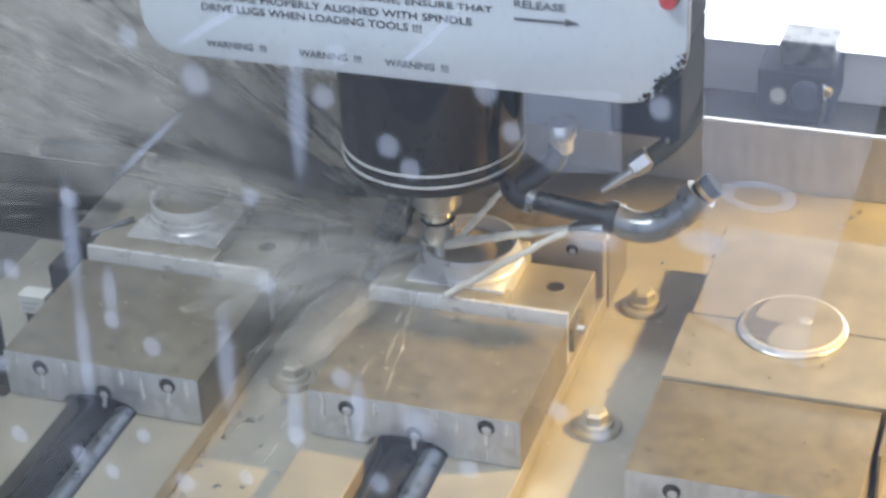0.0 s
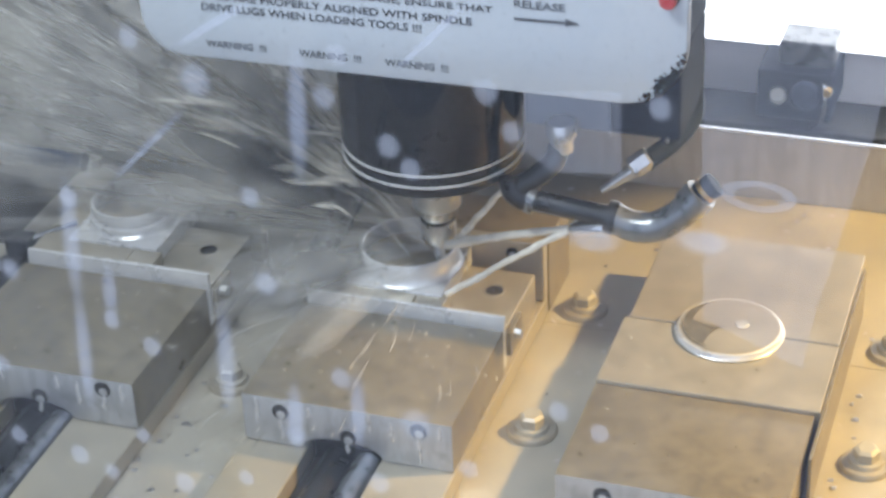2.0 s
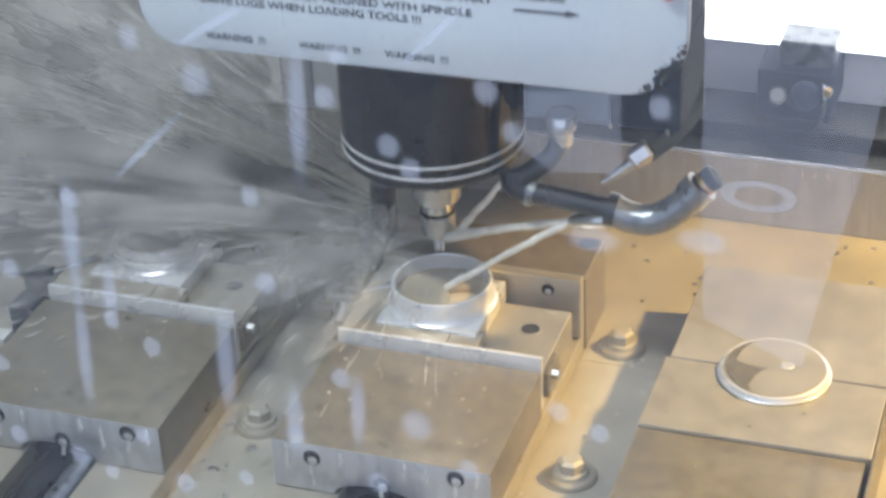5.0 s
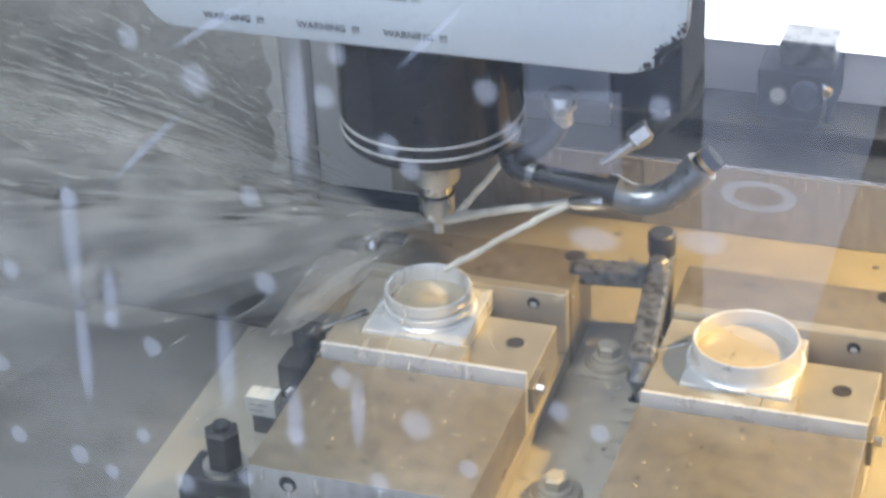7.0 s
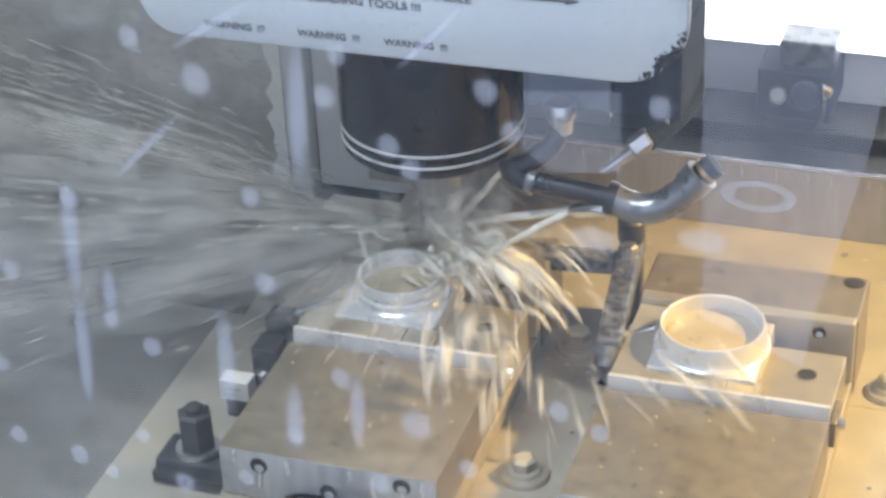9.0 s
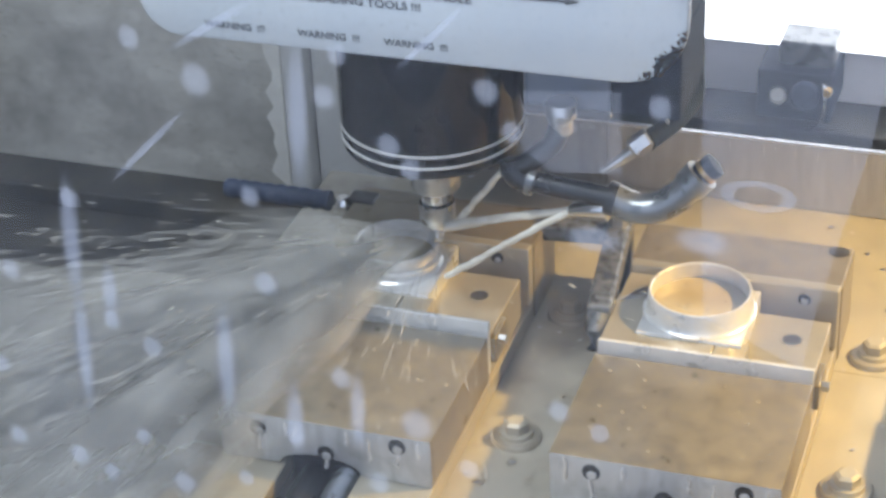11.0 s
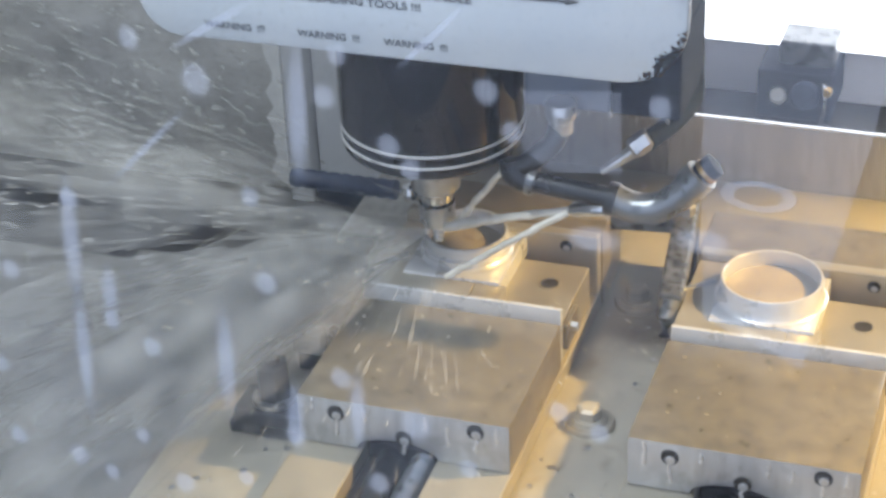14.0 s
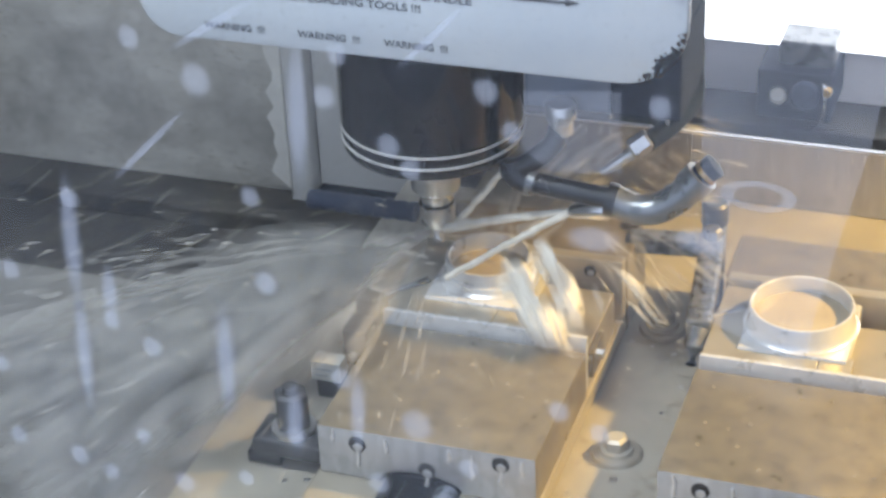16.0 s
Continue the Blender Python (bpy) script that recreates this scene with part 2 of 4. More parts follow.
def letters(text, x, z, width, height, material, parent, label):
    cu = bpy.data.curves.new("lettering", "FONT")
    cu.body, cu.size, cu.extrude, cu.resolution_u = text, 0.01, 0.00008, 3
    cu.offset = 0.00016
    tmp = new("lettering", cu)
    bpy.context.view_layer.update()
    me = bpy.data.meshes.new_from_object(tmp.evaluated_get(bpy.context.evaluated_depsgraph_get()))
    bpy.data.objects.remove(tmp)
    xs = [v.co.x for v in me.vertices]
    ys = [v.co.y for v in me.vertices]
    sx, sy = width / (max(xs) - min(xs)), height / (max(ys) - min(ys))
    for v in me.vertices:
        v.co = Vector(((v.co.x - min(xs)) * sx + x, -0.0846 - v.co.z, (v.co.y - min(ys)) * sy + z))
    me.materials.append(material)
    ob = new("lettering", me)
    ob.parent = parent
    return tagged(ob, label)


def spindle_head():
    h = thing("spindle_head", pose(0, 0, 0), "milling machine spindle head with white enamel cover and black nose", "spindle head")
    cover = part("cover", prism(rounded(-0.209, 0.228, 0.1095, 0.55, 0.034, 0.052), -0.084, -0.0745, 0.003), WHITE, h, "aged white enamel cover with printed warnings", True)
    rng = random.Random(5)
    bm = bmesh.new()
    for i in range(90):
        a = rng.gauss(0.95, 0.22) if i < 60 else rng.uniform(0.3, 1.5)
        r = 0.0515 - abs(rng.gauss(0, 0.005 if i < 60 else 0.0012))
        c = Vector((0.176 + r * math.sin(a), -0.0842, 0.1615 - r * math.cos(a)))
        k = rng.uniform(0.0010, 0.0030) if i < 60 else rng.uniform(0.0006, 0.0014)
        vs = [bm.verts.new(c + Vector((k * rng.uniform(0.4, 1.3) * math.cos(2 * math.pi * j / 9), -0.00001 * i, k * rng.uniform(0.4, 1.3) * math.sin(2 * math.pi * j / 9)))) for j in range(9)]
        bm.faces.new(vs)
    bmesh.ops.solidify(bm, geom=bm.faces[:], thickness=0.0004)
    part("chipped_paint", bm, CHIP, cover, "brown rust where the paint has chipped off")
    for x in (-0.1539, -0.0758, -0.0054):
        letters("WARNING  !!!", x, 0.1208, 0.0508, 0.0060, INK, cover, "printed warning lettering")
    letters("DRIVE LUGS WHEN LOADING TOOLS !!!", -0.1547, 0.1518, 0.180, 0.0064, INK, cover, "printed instruction lettering")
    letters("LUGS ARE PROPERLY ALIGNED WITH SPINDLE", -0.1547, 0.1618, 0.2203, 0.0062, INK, cover, "printed instruction lettering")
    letters("TO AVOID DAMAGE, ENSURE THAT", -0.0905, 0.1728, 0.1722, 0.0062, INK, cover, "printed instruction lettering")
    letters("RELEASE", 0.0984, 0.1800, 0.0385, 0.0062, INK, cover, "printed lettering")
    bm = prism([(0.0981, 0.1701), (0.137, 0.1706), (0.137, 0.1686), (0.1474, 0.1717), (0.137, 0.1746), (0.137, 0.1724), (0.0981, 0.1719)], -0.0849, -0.0838)
    part("arrow", bm, INK, cover, "printed arrow")
    m = pose(0.214, -0.084, 0.199, 90)
    part("button", lathe([(0, 0.009), (0.005, 0.009), (0.0062, 0.0075), (0.0062, 0.0), (0.0075, 0.0), (0.0075, -0.004), (0, -0.004)], 24, m), RED, cover, "red release button", True)
    # dark casting behind and under the cover
    part("body", box(-0.18, 0.207, -0.0740, 0.085, 0.1125, 0.55, 0.003), NAVY, h, "navy painted casting")
    # Left half of the guard plate, in the hazed navy.
    part("guard_plate_hazed", box(0.0800, 0.1500, -0.0045, 0.060, 0.0405, 0.1120, 0.002), HAZED_NAVY, h, "left guard plate, coloured slate blue for the glass haze")
    part("guard_plate", box(0.1505, 0.2065, -0.004, 0.0845, 0.0405, 0.1120, 0.002), NAVY, h, "navy painted lower casting")
    for x in (0.092, 0.118, 0.139):
        part("cap_screw", lathe([(0, 0.0024), (0.0022, 0.0024), (0.0026, 0.0018), (0.0026, 0), (0, 0)], 12, pose(x, -0.0045, 0.094, 90)), STEEL, h, "small bright screw", True)
    part("arm", box(-0.17, 0.14, 0.0855, 0.44, 0.113, 0.55, 0.003), NAVY, h, "navy painted arm towards the column")
    # nose
    part("nose", lathe([(0, 0.12), (0.0755, 0.12), (0.0755, 0.024), (0.0752, 0.0225), (0.0738, 0.0215), (0.0738, 0.0185), (0.0752, 0.0175),
                        (0.0750, 0.0125), (0.0735, 0.0115), (0.0735, 0.0085), (0.0748, 0.0075), (0.0742, 0.002), (0.071, -0.0015), (0.045, -0.004), (0.045, -0.010), (0.034, -0.012), (0, -0.012)], 96), BLACK, h, "black spindle nose", True)
    for z in (0.0200, 0.0098):
        part("ring", lathe([(0.0744, z - 0.0011), (0.0757, z - 0.0007), (0.0757, z + 0.0007), (0.0744, z + 0.0011)], 96, None, True), ALU, h, "thin bright steel ring", True)
    for k in range(2):
        x = -0.012 + 0.036 * k
        part("drive_key", box(x - 0.005, x + 0.005, -0.034, -0.024, -0.017, -0.009, 0.001), STEEL, h)
    for x, y in ((0.105, -0.004), (0.150, -0.004), (0.196, -0.004)):
        part("water_bead", lathe([(0, -0.0035), (0.0012, -0.003), (0.0018, -0.001), (0.0012, 0.001), (0, 0.001)], 10, pose(x, y, 0.0405)), STEEL, h, "hanging bead of coolant", True)
    HEAD.append(h)

    t = thing("tool_holder", pose(0, 0, 0), "bright steel tool holder with collet nut and end mill", "tool holder")
    part("flange", lathe([(0, -0.011), (0.023, -0.011), (0.0235, -0.018), (0.021, -0.020), (0.0235, -0.022), (0.0235, -0.030), (0.0205, -0.033), (0.0205, -0.0460), (0.0195, -0.0475), (0, -0.0475)], 48), STEEL, t, "", True)
    part("shank", lathe([(0, -0.048), (0.0140, -0.048), (0.0140, -0.060), (0.0130, -0.0615), (0, -0.0615)], 40), BRIGHT, t, "polished steel shank", True)
    nut = lathe([(0, -0.061), (0.0146, -0.0612), (0.0150, -0.063), (0.0150, -0.0795), (0.0120, -0.0835), (0.008, -0.0845), (0, -0.0845)], 40)
    part("collet_nut", nut, STEEL, t, "grey collet nut", True)
    part("groove", lathe([(0.0138, -0.0622), (0.01485, -0.0618), (0.01485, -0.0604), (0.0138, -0.060)], 40, None, True), BLACK, t, "dark groove", True)
    mill = bmesh.new()
    for k in range(2):
        spiral = [(0.0022 * math.cos(q * 0.55 + math.pi * k), 0.0022 * math.sin(q * 0.55 + math.pi * k), -0.084 - q * 0.00085) for q in range(20)]
        join(mill, tube(spiral, 0.0026, 8))
    part("end_mill", mill, STEEL, t, "fluted steel end mill", True)
    HEAD.append(t)


def coolant_lines():
    c = thing("coolant_manifold", pose(0, 0, 0), "black pipe coolant manifold with malleable iron elbows", "coolant pipe")
    S = smooth_path
    part("plug", lathe([(0, 0.012), (0.011, 0.012), (0.0125, 0.010), (0.0125, 0.0), (0.0095, -0.002), (0.0095, -0.014), (0, -0.014)], 28, pose(0.1145, -0.020, 0.043)), STEEL, c, "bright plug fitting", True)
    part("tee", tube(S([(0.1125, -0.020, 0.034), (0.110, -0.025, 0.022), (0.098, -0.03, 0.010), (0.084, -0.034, 0.000)]), 0.0088, 16), PIPE, c, "wet black iron tee", True)
    part("elbow", tube(S([(0.076, -0.034, 0.006), (0.0785, -0.036, -0.004), (0.0865, -0.036, -0.010), (0.094, -0.035, -0.0110)]), [0.0098] * 22 + [0.0108] * 3, 18), PIPE, c, "black street elbow", True)
    part("collar", tube([(0.0905, -0.035, -0.0102), (0.0965, -0.035, -0.0115)], 0.0118, 20), ELBOW, c, "steel collar", True)
    part("pipe", tube([(0.094, -0.035, -0.0110), (0.158, -0.032, -0.0195)], 0.0088, 18), PIPE, c, "black iron pipe", True)
    part("collar", tube([(0.1545, -0.032, -0.0190), (0.1625, -0.032, -0.0204)], 0.0136, 24), PIPE, c, "black collar", True)
    part("return_bend", tube(S([(0.160, -0.032, -0.0195), (0.176, -0.033, -0.0245), (0.195, -0.032, -0.0225), (0.213, -0.029, -0.0100), (0.224, -0.026, 0.0030)]), 0.0124, 24), ELBOW, c, "glossy grey iron bend", True)
    part("collar", tube([(0.2195, -0.0272, -0.0030), (0.2285, -0.0250, 0.0080)], 0.0142, 24), ELBOW, c, "grey iron collar", True)
    part("nipple", tube([(0.227, -0.0252, 0.0065), (0.2385, -0.0215, 0.0165)], 0.0100, 20), HOSE, c, "dark pipe nipple", True)
    # The warm lamp's orange glint on the nipple, put in as a coloured band.
    part("glint_band", tube([(0.2300, -0.0242, 0.0090), (0.2325, -0.0234, 0.0113)], 0.0108, 20), BRASS, c, "brass-coloured band for the lamp's orange glint", True)
    nz = part("nozzle", tube([(0.156, -0.034, -0.0285), (0.146, -0.033, -0.0300), (0.128, -0.032, -0.0345), (0.1235, -0.032, -0.0355)], [0.0085, 0.0088, 0.0066, 0.0040], 14), BRIGHT, c, "small bright nozzle", True)
    part("drip", lathe([(0, -0.005), (0.0018, -0.004), (0.0026, -0.001), (0.0016, 0.003), (0, 0.005)], 10, pose(0.172, -0.032, -0.034)), STEEL, c, "hanging drop of coolant", True)
    part("washer", lathe([(0.006, 0), (0.010, 0), (0.010, 0.002), (0.006, 0.002)], 20, pose(0.158, -0.033, -0.022, 0, 80, 0), True), STEEL, nz)
    HEAD.append(c)

    h = thing("coolant_hose", pose(0, 0, 0), "dark hose with hex fitting and thin silver nozzle", "hose")
    part("hose", tube(S([(0.199, 0.078, 0.0460), (0.204, 0.062, 0.0340), (0.203, 0.040, 0.0310), (0.197, 0.008, 0.0315), (0.184, -0.022, 0.0295)]), 0.0080, 16), HOSE, h, "ribbed dark hose", True)
    ax = (Vector((0.156, -0.030, 0.0075)) - Vector((0.205, -0.006, 0.044))).to_track_quat("Z", "Y").to_matrix().to_4x4()
    part("hex_fitting", lathe([(0, 0), (0.0080, 0.0), (0.0090, 0.002), (0.0090, 0.016), (0.0070, 0.018), (0, 0.018)], 6, Matrix.Translation((0.186, -0.020, 0.033)) @ ax), STEEL, h, "silver hex fitting")
    part("nozzle", tube([(0.182, -0.022, 0.0285), (0.170, -0.026, 0.0185), (0.158, -0.029, 0.0090), (0.150, -0.031, 0.003)], [0.0068, 0.0052, 0.0036, 0.0026], 14), STEEL, h, "tapered silver nozzle", True)
    HEAD.append(h)


def jet(start, end, r0, r1, sag, seed):
    rng = random.Random(seed)
    a, b = Vector(start), Vector(end)
    pts, rad = [], []
    for i in range(17):
        t = i / 16
        p = a.lerp(b, t) + Vector((rng.gauss(0, 0.0004), rng.gauss(0, 0.0004), -sag * 4 * t * (1 - t) * 0.25))
        pts.append(p)
        rad.append((r0 + (r1 - r0) * t) * rng.uniform(0.85, 1.15))
    return tube(pts, rad, 8)


def coolant_jets():
    rows = (((0.073, -0.036, 0.0), (0.018, -0.004, -0.078), 0.0022, 0.0034, 0.002),
            ((0.1235, -0.032, -0.0355), (0.010, -0.010, -0.080), 0.0032, 0.0044, -0.004),
            ((0.1235, -0.032, -0.0360), (0.0180, -0.037, -0.112), 0.0032, 0.0026, -0.003))
    for i, (a, b, r0, r1, s) in enumerate(rows):
        ob = part("coolant_jet", jet(a, b, r0, r1, s, i), COOLANT, None, "", True)
        HEAD.append(tagged(ob, "milky stream of coolant aimed at the tool", "coolant jet", "coolant jets"))


# ---- vises, workpieces and what is bolted to the table ----
def jaw_block(x0, x1, y0, y1, z0, z1, holes, bore, bevel=0.0012):
    """A block whose front face has a half-round cut below; screw holes are dark discs."""
    cx, r = bore
    arc = [(cx + r * math.cos(a), z0 + 0.013 * math.sin(a)) for a in np.linspace(math.pi, 0, 18)]
    outline = [(x0, z1), (x0, z0)] + arc + [(x1, z0), (x1, z1)]
    return prism(outline, y0, y1, bevel)


def screw_hole(name, x, y, z, r, parent, depth=0.004):
    # Flat disc just proud of the face; its dark colour is the hole's shade.
    h = part(name, lathe([(r * 1.12, -0.0008), (r * 1.10, 0.0), (r * 0.98, 0.0002), (0, 0.0002)], 20, pose(x, y, z, 90)), HOLE, parent, "screw hole, a flat disc coloured with its shade", True)
    part("socket_screw", lathe([(0, 0.0008), (r * 0.50, 0.0008), (r * 0.62, 0.0002), (r * 0.62, -0.0004)], 14, pose(x + r * 0.08, y, z - r * 0.38, 90)), FRONT, h, "bright screw head")


def lighten_front(jaw):
    """Jaw front: frontal light put into paler steel; its top carries the brown oil film."""
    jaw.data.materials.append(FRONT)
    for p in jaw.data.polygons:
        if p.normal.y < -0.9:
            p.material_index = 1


def vise(dx, front, drop, label):
    """Front jaw, two rails with the screw between them, rear jaw and soft jaws; x runs along the jaws."""
    v = thing("machine_vise", pose(dx, 0, -0.19), label, "vise", "vises on the table")
    z = 0.19
    top, low = -0.1255 - drop + z, -0.170 - drop + z
    x0, x1 = -0.063, 0.1135
    jaw = part("front_jaw", jaw_block(x0, x1, front, -0.131, low, top, (), (0.020, 0.034)), JAW, v, "wet grey sliding jaw", True)
    lighten_front(jaw)
    for hx, hz in ((-0.030, -0.0125), (0.0262, -0.027), (0.086, -0.0095)):
        screw_hole("screw_hole", hx, front - 0.0006, top + hz, 0.0064, jaw)
    rng = random.Random(int(dx * 100) + 7)
    for hx, hz in ((-0.030, -0.0190), (0.0262, -0.033), (0.086, -0.0160), (-0.050, -0.002), (-0.006, -0.004), (0.045, -0.003), (0.063, -0.006), (0.103, -0.003)):
        ln = min(rng.uniform(0.010, 0.026), 0.042 + hz)
        run_pts = [(hx + rng.gauss(0, 0.0006), front - 0.0004, top + hz - ln * k / 5) for k in range(6)]
        part("dribble", tube(run_pts, [0.0008, 0.0016, 0.0015, 0.0016, 0.0019, 0.0006], 8), ALU, jaw, "wet dribble of coolant", True)
    # Block added behind the arch so the cavity's shade is a dark colour.
    part("shade_block", box(-0.0090, 0.0510, front + 0.012, -0.14, 0.0034, low - 0.001, 0.001), HOLE, v, "dark block added as shade between the rails")
    strip = box(x0 + 0.001, x1 - 0.001, -0.1305, -0.1210, low + 0.004, -0.1165 + z, 0.0)
    for q in strip.verts:
        if q.co.z > 0.06 and q.co.y < -0.126:
            q.co.y += 0.0055
    bmesh.ops.bevel(strip, geom=strip.edges[:], offset=0.0006, segments=2, affect="EDGES", profile=0.5)
    part("soft_jaw", strip, ALU, v, "bright aluminium soft jaw strip with a sloping front")
    part("pocket_plate", box(0.030, x1 - 0.002, -0.1205, -0.030, low, -0.1320 + z, 0.0012), SOFTJAW, v, "stepped soft jaw pocket")
    ph = part("pocket_hole", lathe([(0.0080, -0.0004), (0.0078, 0.0003), (0, 0.0003)], 24, pose(0.085, -0.064, -0.1320 + z)), HOLE, v, "round hole, a flat disc coloured as shade", True)
    part("bore_ring", lathe([(0.0078, 0.0), (0.0098, 0.0), (0.0094, 0.0009), (0.0080, 0.0009)], 24, pose(0.085, -0.064, -0.1322 + z), True), SOFTJAW, ph, "", True)
    part("ledge", box(x0 + 0.001, 0.0295, -0.1205, -0.0140, low, -0.1190 + z, 0.001), SOFTJAW, v, "flat soft jaw ledge")
    part("ledge", box(0.0300, 0.0560, -0.1205, -0.0960, -0.1318 + z, -0.1190 + z, 0.001), SOFTJAW, v, "flat soft jaw ledge")
    part("end_stop", box(x1 - 0.0015, x1 + 0.0035, -0.122, -0.088, low + 0.014, -0.1330 + z, 0.001), JAW, v, "wet side plate")
    part("stop_screw", lathe([(0, 0.007), (0.0045, 0.007), (0.0045, 0.0), (0, 0.0)], 6, pose(x1 + 0.003, -0.112, -0.139 + z, 0, 90)), STEEL, v, "hex stop screw")
    part("rear_soft_jaw", box(x0 + 0.001, x1 + 0.001, -0.0135, -0.002, low, -0.1120 + z, 0.0015), SOFTJAW, v, "bright rear soft jaw")
    rj = part("rear_jaw", box(x0 - 0.003, x1 + 0.002, -0.0015, 0.066, 0.001, -0.1165 + z, 0.002), JAW, v, "wet grey fixed jaw")
    part("dowel", lathe([(0, 0.0006), (0.0075, 0.0006), (0.0090, 0.0001)], 24, pose(x1 - 0.010, 0.056, -0.1165 + z)), HOLE, rj, "dowel hole, a flat disc coloured as shade", True)
    for hx in (-0.02, 0.086):
        screw_hole("screw_hole", hx, -0.0141, -0.124 + z, 0.0050, rj)
    for n, (a, b) in enumerate(((x0 - 0.003, -0.010), (0.052, x1 + 0.001))):
        part("rail", box(a, b, -0.46, -0.0025, 0.0008, low - 0.0008, 0.0015), RAIL, v, "flat ground vise rail")
    # Channel floor takes the same painted shade.
    part("bed", box(-0.0095, 0.0515, -0.46, -0.0025, 0.0009, 0.003, 0.0), HOLE, v, "screw channel floor darkened with painted shade")
    thread = lathe([(0, -0.46)] + [(0.0084 if k % 2 else 0.0106, -0.46 + 0.0019 * k) for k in range(0, 222)] + [(0, -0.03)], 18, pose(0.0375, 0, low - 0.0125, 90) @ Matrix.Diagonal((1, 1, -1, 1)))
    part("lead_screw", thread, ELBOW, v, "threaded steel lead screw")
    part("screw_guard", tube([(0.012, -0.46, low - 0.016), (0.012, -0.16, low - 0.016)], 0.0130, 20), PIPE, v, "black guard tube beside the screw", True)
    rng = random.Random(int(dx * 1000) + 3)
    for k in range(16):
        px_, py_ = rng.uniform(x0 + 0.012, x1 - 0.012), rng.uniform(front + 0.02, -0.14)
        part("pit", lathe([(0.0022, 0.0001), (0.0016, 0.0006), (0.0009, 0.0002), (0, 0.0002)], 10, pose(px_, py_, top)), JAW, jaw)
    TABLE.append(v)
    return v


def plate_vise(dx):
    """The third vise: two flat plates that meet at the disc, one step in front."""
    v = thing("machine_vise", pose(dx, 0, -0.19), "grey vise with flat split clamping plates round an unmachined disc", "vise", "vises on the table")
    z, x0, x1 = 0.19, -0.0672, 0.1125
    top = -0.1370 + z
    part("rear_plate", box(x0 + 0.004, x1, -0.0648, 0.080, 0.001, top, 0.0010), SOFTJAW, v, "flat rear clamping plate")
    part("front_plate", box(x0, x1, -0.1605, -0.0662, 0.001, top - 0.0004, 0.0010), SOFTJAW, v, "flat front clamping plate")
    jaw = part("front_jaw", jaw_block(x0, x1 - 0.004, -0.285, -0.1613, -0.182 + z, top - 0.0035, (), (0.02, 0.034)), JAW, v, "wet grey sliding jaw", True)
    lighten_front(jaw)
    for hx, hz in ((-0.030, -0.0165), (0.0262, -0.031), (0.086, -0.0135)):
        screw_hole("screw_hole", hx, -0.2856, top + hz, 0.0064, jaw)
    part("side_strip", box(x1 + 0.0006, x1 + 0.0035, -0.22, 0.06, 0.001, top - 0.002, 0.0006), JAW, v, "narrow side strip")
    for a, b in ((x0, -0.010), (0.052, x1)):
        part("rail", box(a, b, -0.46, -0.2, 0.0008, -0.184 + z, 0.0012), RAIL, v, "flat ground vise rail")
    rng = random.Random(9)
    for k in range(22):
        px_, py_ = rng.uniform(x0 + 0.012, x1 - 0.012), rng.uniform(-0.27, 0.07)
        if (px_ - 0.022) ** 2 + (py_ + 0.068) ** 2 > 0.003:
            part("pit", lathe([(0.0014, 0.0002), (0.0010, 0.0007), (0.0004, 0.0003), (0, 0.0003)], 8, pose(px_, py_, top - (0.0035 if py_ < -0.161 else 0.0002))), JAW, jaw)
    TABLE.append(v)
    d = thing("cast_disc_workpiece", pose(dx + 0.0225, -0.068, -0.137), "round unmachined cast aluminium disc wet with coolant", "workpiece")
    part("disc", lathe([(0, 0.0058), (0.0392, 0.0058), (0.0402, 0.0058), (0.0425, 0.0045), (0.0432, 0.002), (0.0450, 0.0006), (0.0450, -0.0002), (0, -0.0002)], 72), SOFTJAW, d, "pale flat disc", True)
    part("rim", lathe([(0.0412, 0.0056), (0.0428, 0.0048), (0.0436, 0.0022), (0.0452, 0.0009), (0.0430, 0.0003), (0.0405, 0.003)], 72, None, True), ALU, d, "bright turned rim", True)
    rng = random.Random(4)
    bm = bmesh.new()
    n = 60
    ring = [(0.0385 + rng.gauss(0, 0.0005), 2.25 + 2.15 * k / n) for k in range(n)]
    inner = [(0.0370 - 0.006 * math.sin(math.pi * k / n) - 0.024 * max(0.0, math.sin(math.pi * (k - 24) / 32) if 24 < k < 56 else 0.0) * (0.75 + 0.5 * rng.random()), 2.25 + 2.15 * k / n) for k in range(n)]
    o = [bm.verts.new((r * math.cos(a), r * math.sin(a), 0.0066)) for r, a in ring]
    i_ = [bm.verts.new((r * math.cos(a), r * math.sin(a), 0.0064)) for r, a in inner]
    for k in range(n - 1):
        bm.faces.new((o[k], o[k + 1], i_[k + 1], i_[k]))
    part("rough_patch", bm, CASTING, d, "rough grey patch the cutter has missed")
    part("centre_mark", lathe([(0, 0.0062), (0.0052, 0.0062), (0.0058, 0.0056)], 20, pose(0.009, 0.005, 0.0002)), FRONT, d, "small round centre mark", True)
    TABLE.append(d)


